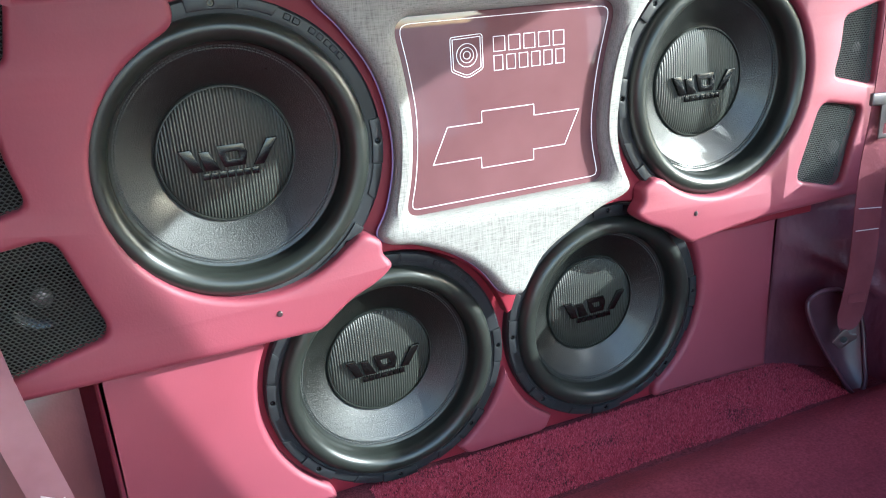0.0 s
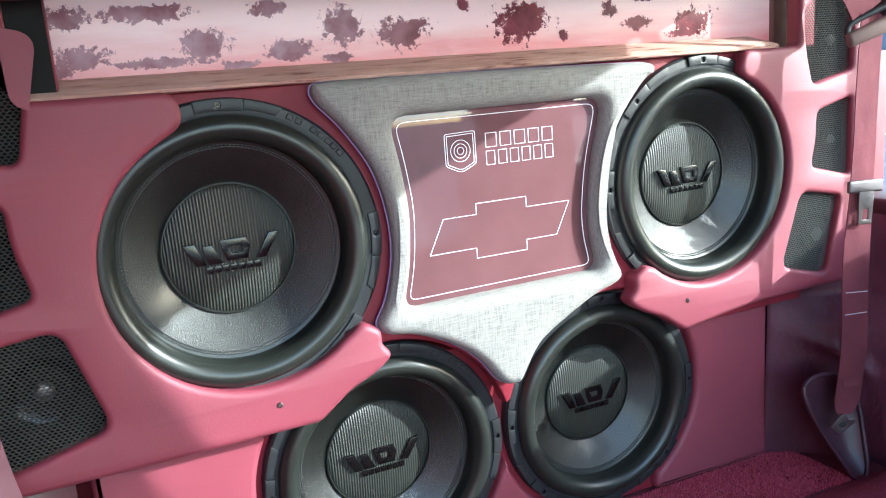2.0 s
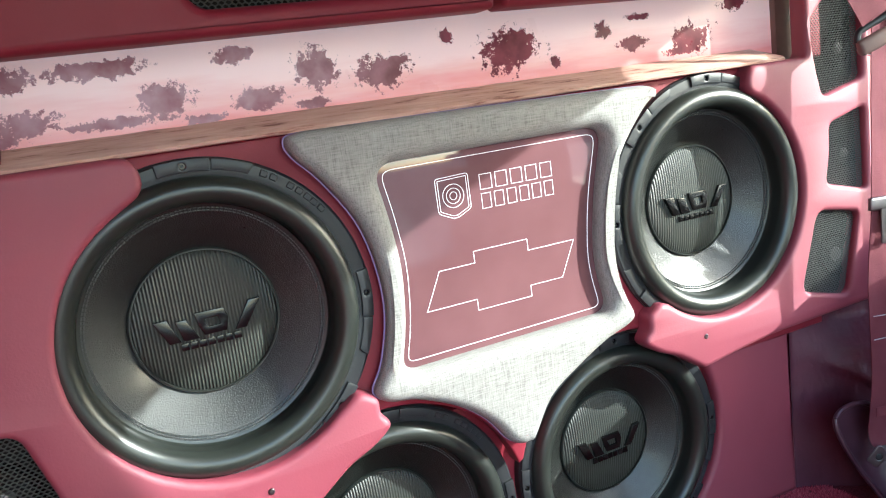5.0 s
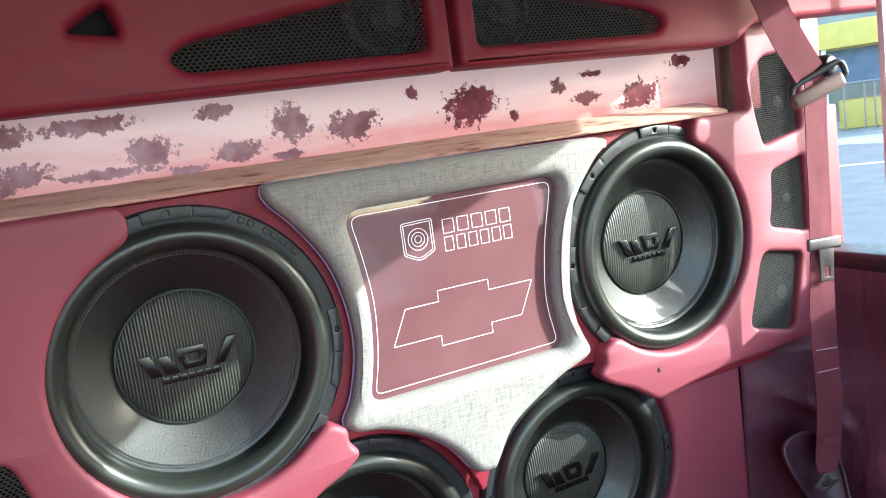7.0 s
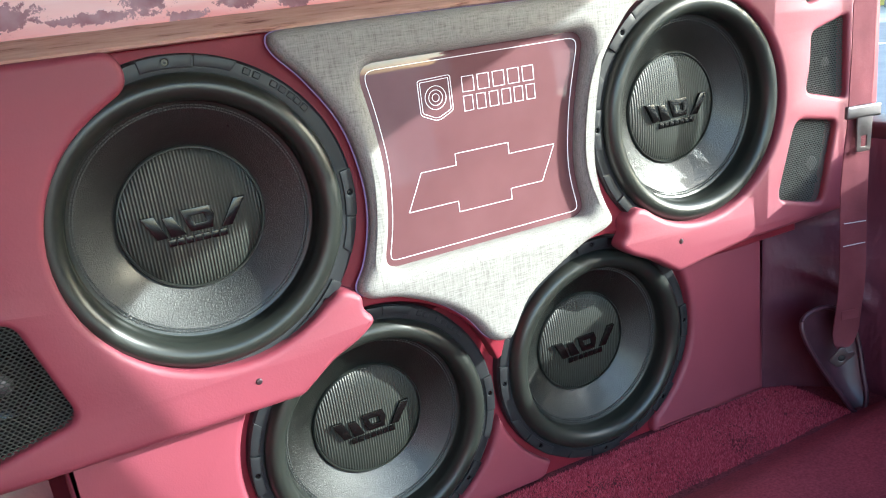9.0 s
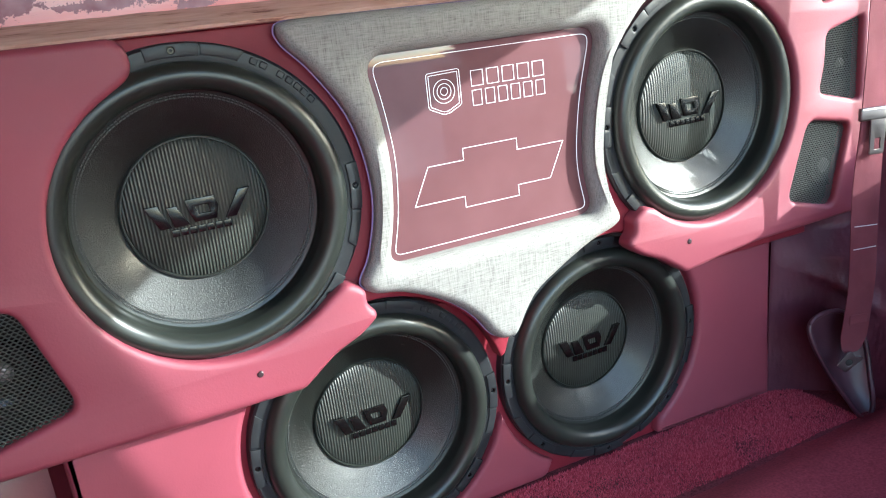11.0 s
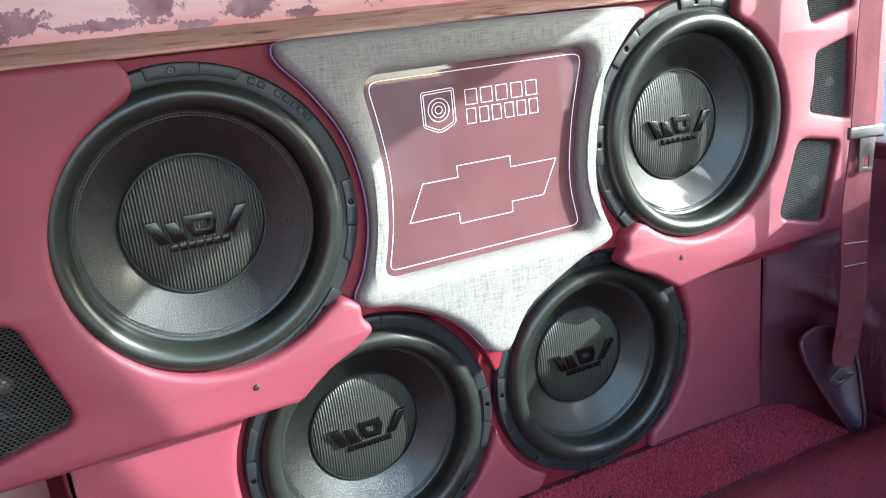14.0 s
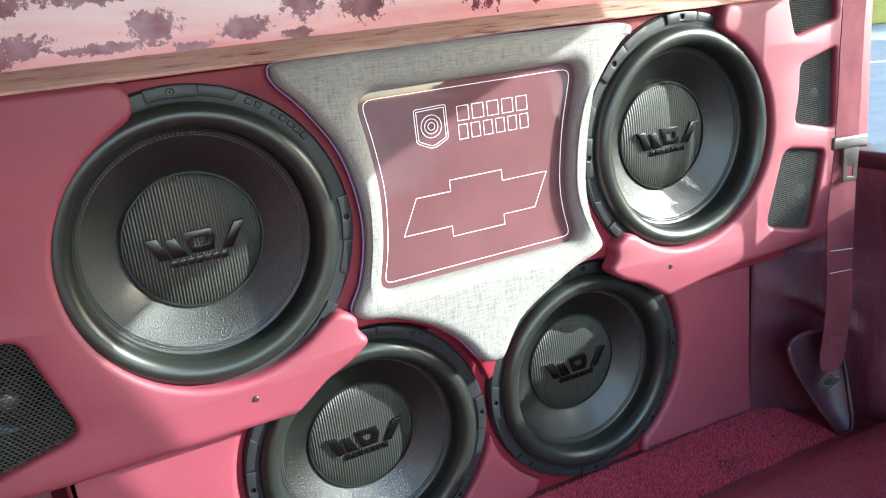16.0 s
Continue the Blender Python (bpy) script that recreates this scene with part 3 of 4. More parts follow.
# ---------------------------------------------------------------- subwoofers
def subwoofer(at, label):
    s = thing("subwoofer", label, "subwoofer", at, "subwoofers in the wall")
    # cast ring
    part("frame_ring", lathe([(0.166, 0.02), (0.166, -0.002), (0.169, -0.004), (0.180, -0.0045), (0.1895, -0.004), (0.1928, -0.001), (0.1935, 0.012), (0.188, 0.02)], 128), PLASTIC, s)
    pad = None
    for k in (0, 2, 3, 4, 5, 6, 7):
        if pad is None:
            o = arc(0, 0, 0.1920, -9, 9, 8) + arc(0, 0, 0.1775, 9, -9, 8)
            pad = part("ring_pad", plate([Vector(p) for p in o], -0.0078, -0.003, 0.0012, [arc(0.1845, 0, 0.0038, 0, 330, 11)], 2), PLASTIC, s)
            first = pad
            hole = part("screw", lathe([(0.0042, -0.0030), (0.0036, -0.0052), (0.0018, -0.0052), (0.0012, -0.0035), (0, -0.0035)], 12), GLOSSY_BLACK, s)
            hole.location = (0.1845, 0, 0)
            hole0 = hole
            o = arc(0, 0, 0.1915, -24, -9.6, 8) + arc(0, 0, 0.1790, -9.6, -22.5, 8)
            step = part("ring_step", plate([Vector(p) for p in o], -0.0062, -0.003, 0.0010, (), 2), PLASTIC, s)
            step0 = step
        else:
            pad = new("ring_pad", first.data)
            pad.parent = s
            step = new("ring_step", step0.data)
            step.parent = s
            hole = new("screw", hole0.data)
            hole.parent = s
            hole.location = (0.1845 * math.cos(radians(45 * k)), 0, 0.1845 * math.sin(radians(45 * k)))
        pad.rotation_euler = step.rotation_euler = (0, -radians(45 * k), 0)
    # raised plain bars of the lettering on the ring
    for a in (78, 74.3, 67.5, 63.8, 60.1, 57, 53.5):
        bm = bmesh.new()
        box(bm, (-0.0046, -0.0058, -0.0040), (0.0046, -0.003, 0.0040))
        bmesh.ops.bevel(bm, geom=bm.edges[:], offset=0.0012, segments=1, affect="EDGES")
        b = part("raised_bar", bm, PLASTIC, s)
        ang = radians(a - 16)
        b.location = (0.184 * math.cos(ang), 0, 0.184 * math.sin(ang))
        b.rotation_euler = (0, math.pi / 2 - ang, 0)
    # half-roll surround
    prof = [(0.1725, 0.010)]
    for i in range(17):
        a = math.pi * i / 16
        prof.append((0.1575 + 0.0155 * math.cos(a), -0.0020 - 0.0175 * math.sin(a)))
    prof += [(0.1420, 0.008), (0.1418, 0.014), (0.1405, 0.0165), (0.138, 0.0175)]
    part("surround", lathe(prof, 128), RUBBER, s, "fat black rubber half-roll surround")
    # cone, slightly bowed
    prof = []
    for i in range(13):
        t = i / 12
        prof.append((0.1435 - 0.057 * t, 0.016 + 0.031 * t ** 1.15))
    part("cone", lathe(prof, 128), CONE, s, "black pressed-fibre cone with a leathery grain")
    bm = bmesh.new()
    for r in (0.1358, 0.1328):
        for i in range(170):
            a = 2 * math.pi * i / 170
            t = (0.1435 - r) / 0.057
            y = 0.016 + 0.031 * t ** 1.15
            box(bm, (-0.0017, -0.0020, -0.0007), (0.0017, 0.0006, 0.0007),
                Matrix.Translation((r * math.cos(a), y, r * math.sin(a))) @ Matrix.Rotation(math.pi / 2 - a, 4, "Y"))
    part("stitching", bm, THREAD, s, "double row of black stitches", smooth=0)["kind"] = "stuff"
    # dust cap with a rolled rim and a shallow dome
    part("cap_rim", lathe([(0.0880, 0.050), (0.0872, 0.0430), (0.0860, 0.0415), (0.0848, 0.0415), (0.0838, 0.046)], 96), RUBBER, s)
    part("dust_cap", lathe([(0.0850, 0.049)] + [(0.0845 * math.cos(radians(a)), 0.046 - 0.011 * math.sin(radians(a))) for a in range(6, 90, 7)] + [(0, 0.035)], 96), CAP, s, "black ribbed dust cap")
    # emblem as plain slanted bars, with a row of small bars below
    for shape, slots in (([(-0.060, 0.013), (-0.045, 0.013), (-0.033, -0.016), (-0.046, -0.016)], ()),
                         ([(-0.036, 0.009), (-0.024, 0.009), (-0.012, -0.016), (-0.030, -0.016)], ()),
                         ([(-0.014, 0.014), (0.020, 0.014), (0.024, 0.002), (0.020, -0.014), (-0.006, -0.014), (-0.010, -0.004)],
                          [[(-0.004, 0.005), (0.012, 0.005), (0.014, -0.005), (0.000, -0.005)]]),
                         ([(0.030, -0.016), (0.043, -0.016), (0.064, 0.016), (0.050, 0.016)], ())):
        part("emblem_bar", plate([Vector(p) for p in shape], 0.0320, 0.044, 0.0008, slots, 2), GLOSSY_BLACK, s, "glossy black raised emblem bar")
    for i in range(7):
        x0 = -0.034 + 0.0102 * i
        o = [Vector((x0, -0.019)), Vector((x0 + 0.0085, -0.019)), Vector((x0 + 0.0085, -0.0275)), Vector((x0, -0.0275))]
        part("emblem_bar", plate(o, 0.0335, 0.044, 0.0005, steps=2), GLOSSY_BLACK, s)
    return s


first = subwoofer((UPPER[0][0], -0.001, UPPER[0][1]), "large black subwoofer with ribbed cap behind the red tab panel")
for at, txt in (((UPPER[1][0], -0.001, UPPER[1][1]), "large black subwoofer beside the seat belt, catching the sun"),
                ((LOWER[0][0], LOW_Y, LOWER[0][1]), "black subwoofer set low in the box, half in sun"),
                ((LOWER[1][0], LOW_Y, LOWER[1][1]), "black subwoofer set low in the box above the carpet")):
    tagged(copy_thing(first, Matrix.Translation(at) @ Matrix.Scale(0.964 if at[2] < -0.1 else 1.0, 4)), txt)

# ---------------------------------------------------------------- lower box
lower = thing("lower_box", "red vinyl lower speaker box standing on the carpet", "speaker box")
part("back_board", plate([Vector(p) for p in ((-0.598, -0.54), (0.548, -0.54), (0.548, -0.20), (-0.598, -0.20))], LOW_Y + 0.012, 0.12, 0.003,
                         [arc(*c, 0.160, 0, 354, 59) for c in LOWER]), RED_DEEP, lower)
PADS = [[(*p, 0) for p in arc(*LOWER[0], 0.1955, 142, 236, 24)] + [(-0.300, -0.540, 0.012), (-0.596, -0.541, 0.008), (-0.596, -0.215, 0.004), (-0.355, -0.215, 0.004)],
        [(*p, 0) for p in arc(*LOWER[1], 0.1955, 38, -56, 24)] + [(0.283, -0.536, 0.012), (0.546, -0.541, 0.008), (0.546, -0.215, 0.004), (0.335, -0.215, 0.004)]]
for pts in PADS:
    part("padded_panel", plate(rounded(pts), LOW_Y - 0.006, LOW_Y + 0.014, 0.010), RED, lower)
MID = [(*p, 0) for p in arc(*LOWER[1], 0.1965, 196, 238, 10)] + [(0.062, -0.536, 0.012), (-0.082, -0.536, 0.012)] + [(*p, 0) for p in arc(*LOWER[0], 0.1965, -58, -16, 10)]
part("middle_pad", plate(rounded(MID), LOW_Y - 0.002, LOW_Y + 0.014, 0.008), RED, lower)

# ---------------------------------------------------------------- recess with peeling film, ledge and end posts
rec = thing("rear_window_recess", "painted-over rear window strip with peeling pink film", "window")
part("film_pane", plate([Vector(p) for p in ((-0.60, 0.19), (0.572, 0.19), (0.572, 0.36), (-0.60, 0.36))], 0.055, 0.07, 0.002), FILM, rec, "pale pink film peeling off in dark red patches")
bm = bmesh.new()
nx = 80
prof = [(0.0, 0.2065), (-0.013, 0.2075), (-0.0145, 0.211), (-0.010, 0.2145), (0.054, 0.231), (0.054, 0.20)]
rows = [[bm.verts.new((-0.597 + 1.118 * i / nx, y, z + 0.0008 * noise.noise((i * 0.4, k, 0)))) for k, (y, z) in enumerate(prof)] for i in range(nx + 1)]
for i in range(nx):
    for k in range(len(prof)):
        l = (k + 1) % len(prof)
        bm.faces.new((rows[i][k], rows[i + 1][k], rows[i + 1][l], rows[i][l]))
bm.faces.new(rows[0])
bm.faces.new(rows[-1])
part("ledge", bm, LEDGE, rec, "weathered beige ledge with brown streaks", smooth=60)
part("end_post", soft_box((0.5725, 0.046, 0.205), (0.625, 0.075, 0.35), 0.003), TAUPE, rec, "taupe plastic end post")
part("end_post", soft_box((-0.60, 0.0, 0.212), (-0.556, 0.054, 0.34), 0.003), RED_DEEP, rec)
part("end_cap", soft_box((0.563, -0.014, 0.206), (0.602, -0.002, 0.345), 0.004), RED_DEEP, rec)

# ---------------------------------------------------------------- overhead panel with grilles
head = thing("overhead_panel", "deep red overhead speaker panel in two halves", "speaker panel")
HY = -0.062
HEAD = [(0.005, 0.318, 0.008), (0.71, 0.312, 0.02), (0.71, 0.62, 0.0), (0.005, 0.62, 0.0)]
HG = [(0.036, 0.345, 0.012), (0.345, 0.343, 0.03), (0.362, 0.362, 0.02), (0.335, 0.376, 0.03), (0.16, 0.410, 0.05), (0.036, 0.428, 0.012)]
for s in (-1, 1):
    flip = (lambda pts: pts) if s > 0 else mirror
    hole = rounded(flip(HG))
    holes = [hole]
    if s < 0:
        holes.append(rounded([(-0.462, 0.395, 0.012), (-0.405, 0.388, 0.01), (-0.415, 0.425, 0.01)]))
    outline = [(0.005, 0.318, 0.008), (0.50, 0.313, 0.03), (0.548, 0.346, 0.02), (1.0, 0.352, 0.0), (1.0, 0.62, 0.0), (0.005, 0.62, 0.0)] if s > 0 else flip(HEAD)
    half = part("panel_half", plate(rounded(outline), HY, -0.020, 0.010, holes, hole_edge=0.012), RED_DEEP, head)
    lp = [Vector(p) for p in hole]
    if area2(lp) < 0:
        lp.reverse()
    part("grille", perforated(inset(lp, -0.003), HY + 0.014, 0.007, 0.0015), GRILLE, half, "silvery black expanded-metal grille", smooth=0)
    part("grille_box", plate(rounded(flip([(0.02, 0.33), (0.48, 0.33), (0.48, 0.45), (0.02, 0.45)])), -0.018, -0.012, 0.001), HOLE, head)
    bm = lathe([(0.046, 0), (0.044, -0.012), (0.038, -0.014), (0.034, -0.006), (0.015, 0.0), (0.012, -0.006), (0, -0.009)], 48)
    dr = part("driver", bm, PLASTIC, head)
    dr.location = (s * 0.088, -0.020, 0.392)
    part("trim_ring", lathe([(0.049, 0), (0.0485, -0.012), (0.046, -0.014), (0.0445, -0.011)], 48), STEEL, dr)


# ---------------------------------------------------------------- seat belts and side trim
def strap(pts, width, side, thick=0.0016, tip=1.0):
    """Webbing along 3D points; side is the direction across it at each point."""
    bm = bmesh.new()
    rows = []
    pts = [Vector(p) for p in pts]
    fine, across = [], []
    for i in range(len(pts) - 1):
        a, b, c, d = pts[max(i - 1, 0)], pts[i], pts[i + 1], pts[min(i + 2, len(pts) - 1)]
        for j in range(8):
            t = j / 8
            fine.append(0.5 * (2 * b + (c - a) * t + (2 * a - 5 * b + 4 * c - d) * t * t + (3 * b - a - 3 * c + d) * t ** 3))
            across.append(Vector(side[i]).lerp(Vector(side[i + 1]), t).normalized())
    fine.append(pts[-1])
    across.append(Vector(side[-1]).normalized())
    for i, (p, u) in enumerate(zip(fine, across)):
        d = (fine[min(i + 1, len(fine) - 1)] - fine[max(i - 1, 0)]).normalized()
        n = d.cross(u).normalized()
        row = []
        for k in range(7):
            f = k / 6 - 0.5
            w = 0.0012 * noise.noise((i * 0.35, f * 3, 1.0))
            wide = width * (1 - (1 - tip) * max(0.0, (i - len(fine) + 9) / 8))
            row.append((bm.verts.new(p + u * wide * f + n * (thick / 2 + w)), bm.verts.new(p + u * wide * f + n * (w - thick / 2))))
        rows.append(row)
    for r0, r1 in zip(rows, rows[1:]):
        for k in range(6):
            bm.faces.new((r0[k][0], r0[k + 1][0], r1[k + 1][0], r1[k][0]))
            bm.faces.new((r0[k][1], r1[k][1], r1[k + 1][1], r0[k + 1][1]))
        for k in (0, 6):
            bm.faces.new((r0[k][0], r1[k][0], r1[k][1], r0[k][1]))
    for r in (rows[0], rows[-1]):
        for k in range(6):
            bm.faces.new((r[k][0], r[k + 1][0], r[k + 1][1], r[k][1]))
    return bm


belt = thing("seat_belt", "worn maroon seat belt hanging from a pillar ring", "seat belt")
A = (0.94, -0.28, 0.0)
part("upper_webbing", strap([(0.520, -0.10, 0.400), (0.562, -0.10, 0.325), (0.610, -0.105, 0.252)], 0.056, [(0.8, -0.2, 0.5)] * 3), WEBBING, belt)
part("webbing", strap([(0.622, -0.105, 0.250), (0.616, -0.105, 0.15), (0.611, -0.106, 0.0), (0.606, -0.103, -0.15), (0.609, -0.102, -0.30), (0.602, -0.098, -0.40), (0.597, -0.098, -0.428)], 0.048,
                      [(1, -0.05, 0), (1, -0.05, 0), (1, -0.08, 0), A, A, A, A], tip=0.45), WEBBING, belt, "creased maroon webbing")
for z in (-0.205, -0.243):
    st = part("stitch", soft_box((-0.018, -0.0012, -0.0006), (0.022, 0.0004, 0.0006), 0.0003, 1), THREAD_PALE, belt, "white stitched seam")
    st.matrix_world = Matrix.Translation((0.6055, -0.1045, z)) @ Matrix.Rotation(radians(-16.5), 4, "Z") @ Matrix.Rotation(radians(rng.uniform(-4, 4)), 4, "Y")
bars = part("woven_label", soft_box((-0.016, -0.0010, -0.008), (0.016, 0.0004, 0.008), 0.0005, 1), WEBBING, belt, "small woven label")
bars.matrix_world = Matrix.Translation((0.607, -0.1015, -0.368)) @ Matrix.Rotation(radians(-16.5), 4, "Z")
RING = Matrix.Translation((0.618, -0.110, 0.236)) @ Matrix.Rotation(radians(-24), 4, "Z") @ Matrix.Rotation(radians(-20), 4, "Y")
bm = bmesh.new()
loop = rounded([(-0.048, -0.012, 0.010), (0.050, -0.012, 0.012), (0.050, 0.017, 0.012), (-0.040, 0.012, 0.010)], 6)
tube(bm, [(p.x, 0, p.y) for p in loop] + [(loop[0].x, 0, loop[0].y)], 0.0052, 10)
ring = part("guide_ring", bm, PLASTIC, belt, "black plastic guide loop", smooth=60)
ring.matrix_world = RING
bar = part("guide_bar", soft_box((-0.050, -0.013, -0.023), (0.040, 0.004, 0.001), 0.007, 3), TAUPE, belt, "worn brown plastic guide bar")
bar.matrix_world = RING
bolt_cap = part("ring_bolt", lathe([(0.018, 0.01), (0.018, -0.010), (0.014, -0.016), (0, -0.018)], 24), PLASTIC, belt)
bolt_cap.location = (0.650, -0.10, 0.262)
tongue = part("tongue", soft_box((-0.040, -0.005, -0.012), (0.040, 0.005, 0.012), 0.004, 3), STEEL, belt, "steel and plastic latch tongue")
TM = Matrix.Translation((0.609, -0.112, -0.024)) @ Matrix.Scale(0.84, 4) @ Matrix.Rotation(radians(-8), 4, "Z") @ Matrix.Rotation(radians(2), 4, "Y")
tongue.matrix_world = TM
bm = plate(rounded([(-0.014, -0.075, 0.004), (0.018, -0.075, 0.004), (0.020, -0.008, 0.002), (-0.016, -0.008, 0.002)]), -0.0015, 0.0015, 0.0005,
           [rounded([(-0.005, -0.066, 0.002), (0.009, -0.066, 0.002), (0.009, -0.045, 0.002), (-0.005, -0.045, 0.002)])])
bl = part("latch_plate", bm, STEEL, belt, "steel latch plate with a slot")
bl.matrix_world = TM @ Matrix.Translation((0, -0.003, 0))
bm = plate(rounded([(-0.022, -0.005, 0.004), (-0.007, -0.019, 0.004), (0.021, 0.004, 0.003), (0.018, 0.010, 0.003), (0.008, 0.008, 0.006), (0.003, 0.018, 0.003), (-0.004, 0.018, 0.003)]), -0.0015, 0.0015, 0.0007, [arc(-0.002, -0.001, 0.0060, 0, 340, 17)])
an = part("anchor_plate", bm, STEEL, belt, "steel anchor plate with a bolt")
AM = Matrix.Translation((0.583, -0.108, -0.438)) @ Matrix.Rotation(radians(-28), 4, "Z")
an.matrix_world = AM
ab = part("anchor_bolt", lathe([(0.0062, 0.001), (0.0056, -0.0012), (0.003, -0.0018), (0, -0.0018)], 20), PLASTIC, belt)
ab.matrix_world = AM @ Matrix.Translation((-0.002, 0, -0.001))

bm = bmesh.new()
nu, nv = 90, 70
grid = []
for i in range(nu + 1):
    row = []
    for j in range(nv + 1):
        u, v = i / nu, j / nv
        y = 0.040 - 1.0 * u * (0.35 + 0.65 * u)
        z = FLOOR_Z - 0.02 + (0.475 - 0.015 * u) * v
        bulge = 0.045 * math.exp(-((y + 0.02) / 0.06) ** 2) * (1 - v) * 0.4
        up = min(1.0, max(0.0, (z + 0.29) / 0.05))
        x = 0.553 + 0.17 * (1 - math.exp(-max(0.0, 0.035 - y) / (0.07 - 0.045 * up))) - 0.5 * bulge
        x -= 0.035 * math.exp(-((y + 0.13) / 0.06) ** 2 - ((z + 0.47) / 0.10) ** 2)
        x += 0.008 * noise.noise((y * 9, z * 7, 2)) + 0.03 * max(0, v - 0.9)
        # a moulded fold running down to the belt anchor
        along = (-(y - 0.0) * 0.80 - (z + 0.31) * 0.60)
        off = (-(y - 0.0) * 0.60 + (z + 0.31) * 0.80)
        x -= 0.014 * math.exp(-(off / 0.012) ** 2) * min(1.0, max(0.0, along / 0.03 + 0.5)) * min(1.0, max(0.0, (0.13 - along) / 0.03))
        row.append(bm.verts.new((x, y, z)))
    grid.append(row)
for i in range(nu):
    for j in range(nv):
        bm.faces.new((grid[i][j], grid[i + 1][j], grid[i + 1][j + 1], grid[i][j + 1]))
tagged(part("side_trim", bm, LEATHER, smooth=80), "dark maroon leather-look side trim below the window", "trim panel")
tagged(part("window_sill", soft_box((0.77, -2.4, -0.13), (0.86, 0.05, -0.076), 0.01, 3), PLASTIC), "black plastic sill under the open side window", "sill", kind="structure")
tagged(part("wall_right", soft_box((0.80, -2.4, FLOOR_Z - 0.05), (0.84, 0.13, -0.12), 0.01), LEATHER), "dark maroon lower side wall", "wall", kind="structure")

# belt boot: an almond-shaped scoop behind the anchor with a raised lip
m = Mat("boot_vinyl", rough=0.35)
m.color(m.ramp(m.noise(12, 4), [(0.3, (0.040, 0.013, 0.022)), (0.7, (0.080, 0.030, 0.046))]))
m.rough(m.noise(30, 3), 0.28, 0.45)
lip = smooth_loop([(0.529, -0.369), (0.530, -0.403), (0.550, -0.451), (0.580, -0.505), (0.611, -0.551), (0.638, -0.540), (0.645, -0.492), (0.646, -0.414), (0.610, -0.368), (0.566, -0.358)], 5)
lean = lambda z: -0.070 + 0.26 * (z + 0.37)
mid = sum(lip, Vector((0, 0))) / len(lip)
bm = bmesh.new()
rings = []
for f, dep in ((1.0, 0.0), (0.93, 0.006), (0.75, 0.016), (0.45, 0.022)):
    rings.append([bm.verts.new((mid.x + (p.x - mid.x) * f, lean(mid.y + (p.y - mid.y) * f) + dep, mid.y + (p.y - mid.y) * f)) for p in lip])
for a, b in zip(rings, rings[1:]):
    for k in range(len(lip)):
        bm.faces.new((a[k], a[(k + 1) % len(lip)], b[(k + 1) % len(lip)], b[k]))
bm.faces.new(rings[-1])
boot = thing("belt_boot", "dark purple vinyl scoop round the belt anchor", "belt boot")
part("scoop", bm, m.m, boot, smooth=70)
bm = bmesh.new()
tube(bm, [(p.x, lean(p.y) - 0.001, p.y) for p in lip] + [(lip[0].x, lean(lip[0].y) - 0.001, lip[0].y)], 0.0042, 8)
part("lip", bm, m.m, boot, smooth=70)
tagged(part("buckle", plate(rounded([(0.600, -0.560, 0.004), (0.640, -0.562, 0.004), (0.628, -0.528, 0.004), (0.612, -0.530, 0.004)]), -0.158, -0.148, 0.002, [arc(0.619, -0.546, 0.006, 0, 340, 15)]), STEEL), "small steel buckle lying at the foot of the belt", "buckle")

# left side: leather seat edge and the second belt
bm = bmesh.new()
nu, nv = 26, 26
grid = []
for i in range(nu + 1):
    row = []
    for j in range(nv + 1):
        u, v = i / nu, j / nv
        x = -0.615 - 0.28 * u
        z = FLOOR_Z - 0.02 + 0.33 * v
        y = 0.045 - 0.10 * math.sin(min(1, u * 1.4) * math.pi / 2) * math.sin(math.pi * (0.15 + 0.8 * v)) + 0.006 * noise.noise((x * 12, z * 9, 7))
        row.append(bm.verts.new((x, y, z)))
    grid.append(row)
for i in range(nu):
    for j in range(nv):
        bm.faces.new((grid[i][j], grid[i + 1][j], grid[i + 1][j + 1], grid[i][j + 1]))
tagged(part("side_cushion", bm, BROWN, smooth=80), "reddish brown leather side cushion below the panel", "cushion")
lb = thing("seat_belt", "pale pink seat belt beside the box, sunlight put into its colour", "seat belt")
part("webbing", strap([(-0.690, -0.095, -0.12), (-0.679, -0.10, -0.20), (-0.656, -0.10, -0.327), (-0.632, -0.10, -0.46), (-0.615, -0.10, -0.56)], 0.042, [(1, 0.1, 0.15)] * 5), WEBBING_SUNLIT, lb)

for z, tilt in ((-0.325, 30), (-0.335, -35)):
    st = part("stitch", soft_box((-0.014, -0.0012, -0.0008), (0.014, 0.0004, 0.0008), 0.0004, 1), WHITE, lb, "white stitched seam")
    st.matrix_world = Matrix.Translation((-0.653, -0.1045, z)) @ Matrix.Rotation(radians(tilt), 4, "Y")

# ---------------------------------------------------------------- outside, through the side window
bm = bmesh.new()
vs = [bm.verts.new(p) for p in ((-60, -60, -1.25), (60, -60, -1.25), (60, 60, -1.25), (-60, 60, -1.25))]
bm.faces.new(vs)
tagged(part("ground", bm, PAVING, smooth=0), "pale grey paved yard outside the vehicle", "ground", kind="structure")
m = Mat("asphalt_road", rough=0.8)
m.color(m.ramp(m.noise(3, 6), [(0.3, (0.085, 0.095, 0.115)), (0.7, (0.125, 0.135, 0.155))]))
m.bump(m.noise(60, 3), 0.3, 0.01)
tagged(part("road", soft_box((1.6, -40, -1.26), (15.5, 50, -1.244), 0.002, 1), m.m), "blue-grey asphalt road beside the vehicle", "road", kind="structure")
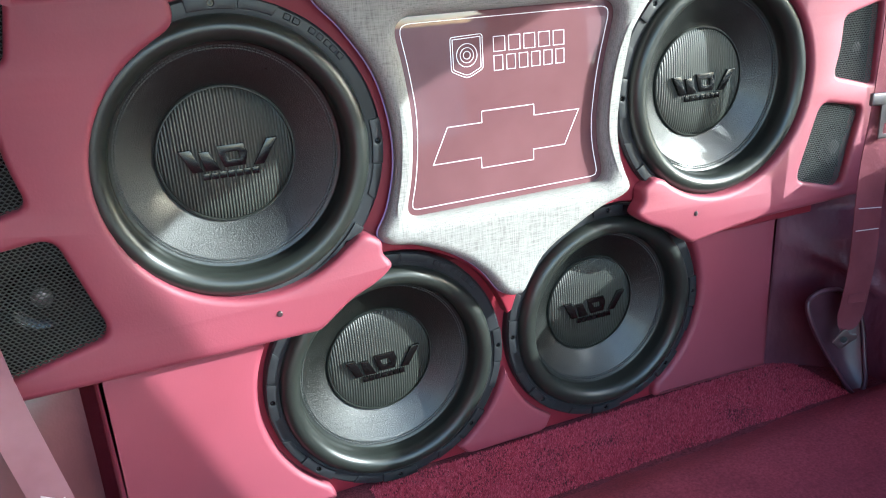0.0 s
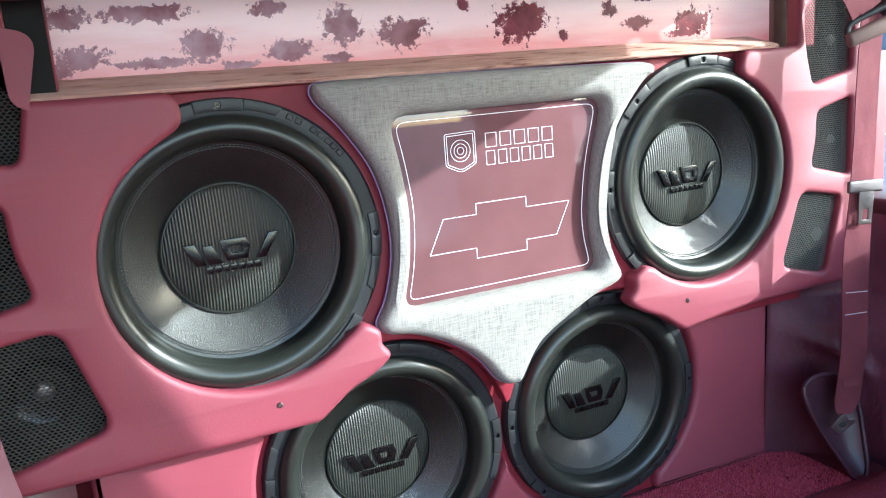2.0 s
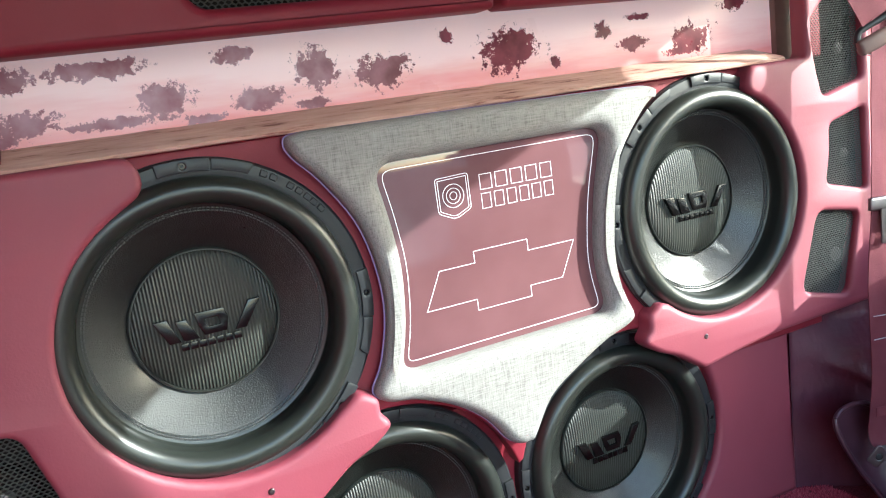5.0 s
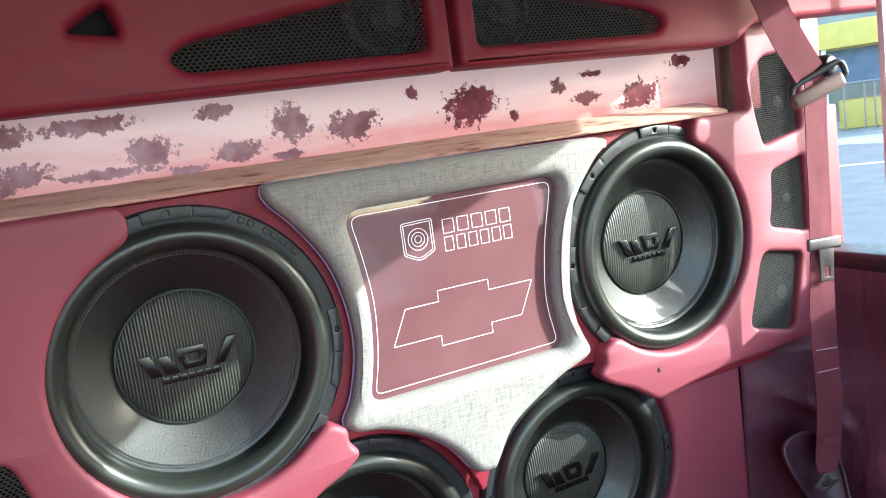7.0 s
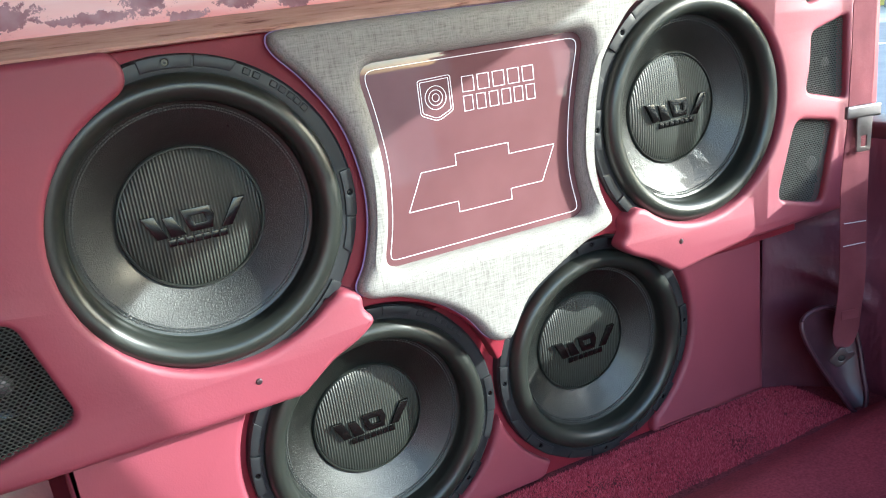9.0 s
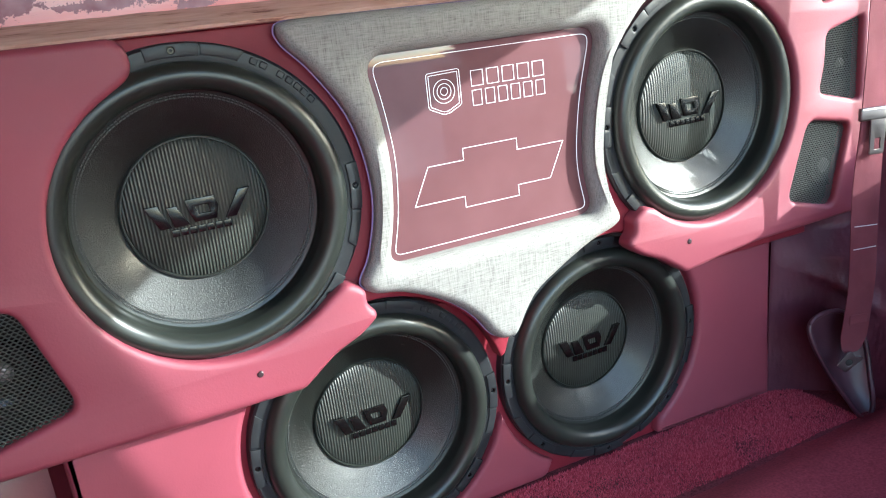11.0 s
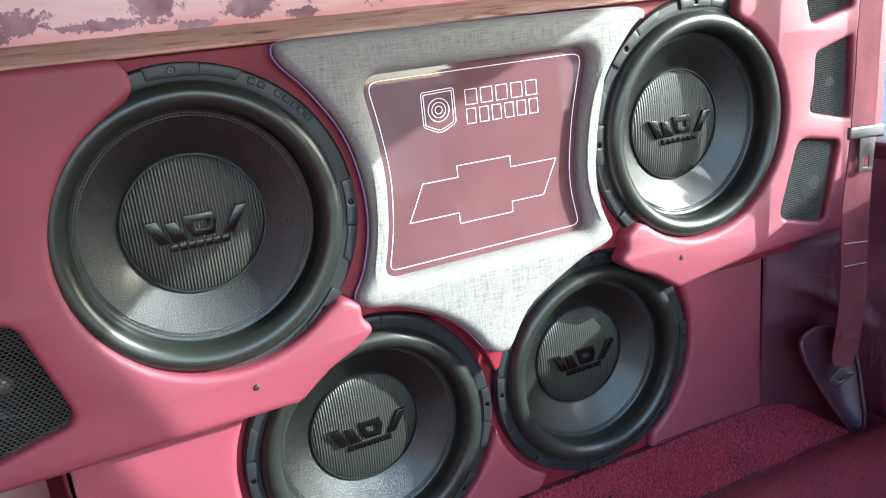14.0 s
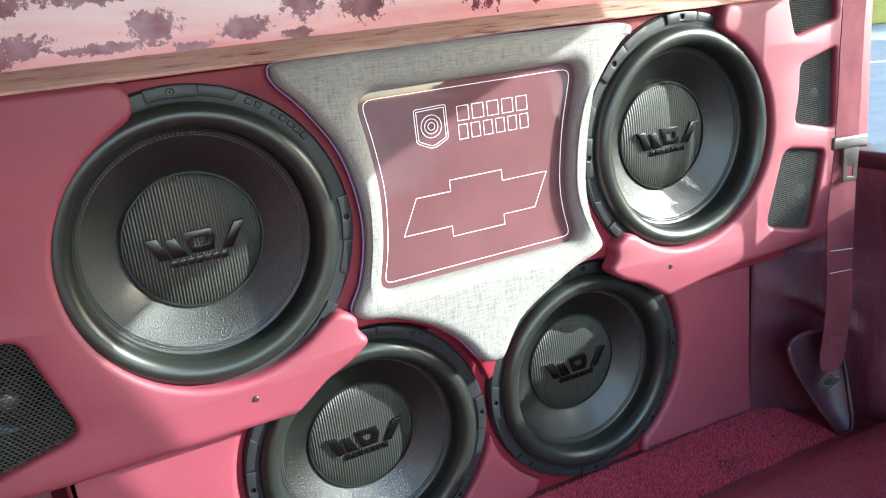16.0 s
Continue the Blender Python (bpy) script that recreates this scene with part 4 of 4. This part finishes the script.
for x0, y0 in ((5.2, 3.2), (11.5, 8.2)):
    ln = tagged(part("road_marking", soft_box((-0.10, -2.5, 0), (0.10, 2.5, 0.006), 0.001, 1), WHITE), "worn white line painted on the road", "road marking", kind="structure")
    ln.matrix_world = Matrix.Translation((x0, y0, -1.243)) @ Matrix.Rotation(radians(36), 4, "Z")
FACE = Matrix.Translation((20.4, 13.5, 0)) @ Matrix.Rotation(radians(-54), 4, "Z")
can = thing("canopy", "yellow sheet canopy on white posts across the road", "canopy")
can.matrix_world = FACE
part("roof", soft_box((-7, -0.3, 1.05), (7, 3.0, 1.75), 0.03), YELLOW, can)
for x in (-6.8, -1.2, 1.3, 6.8):
    part("post", soft_box((x - 0.06, -0.2, -1.25), (x + 0.06, -0.08, 1.05), 0.01), WHITE, can)
ban = thing("banner", "blue banner panel standing under the canopy", "banner")
ban.matrix_world = FACE
part("sheet", soft_box((-4.6, 0.3, 0.0), (0.9, 0.36, 1.0), 0.01), BLUE, ban)
for x in (-4.5, 0.8):
    part("leg", soft_box((x - 0.05, 0.37, -1.25), (x + 0.05, 0.47, 1.0), 0.005), STEEL, ban)
fence = thing("fence", "grey steel fence in front of the canopy", "fence")
fence.matrix_world = FACE
part("rail", soft_box((-6, -0.62, 0.02), (6, -0.56, 0.08), 0.01), STEEL, fence)
post0 = part("picket", soft_box((-0.025, -0.61, -1.25), (0.025, -0.57, 0.02), 0.005, 1), STEEL, fence)
for i in range(-11, 12):
    pk = new("picket", post0.data)
    pk.parent = fence
    pk.location = (0.5 * i + 0.25, 0, 0)
crate = tagged(part("crate", soft_box((-0.9, 0.4, -1.25), (0.5, 1.4, -0.42), 0.05), YELLOW), "yellow crate behind the fence", "crate")
crate.matrix_world = FACE
tagged(part("house", soft_box((-14, 6, -1.25), (14, 12, 2.4), 0.05), PAVING), "pale grey building across the road", "building").matrix_world = FACE
# out of view; added to block the horizon glare mirrored in the acrylic
tagged(part("house", soft_box((24, -60, -1.25), (34, -8, 3.6), 0.05), PAVING), "unseen pale grey building added to block the bright horizon", "building")
tagged(part("window_post", soft_box((0.795, -0.108, -0.10), (0.805, -0.096, 0.41), 0.003), WHITE), "thin pale post in the side window", "post", kind="structure")
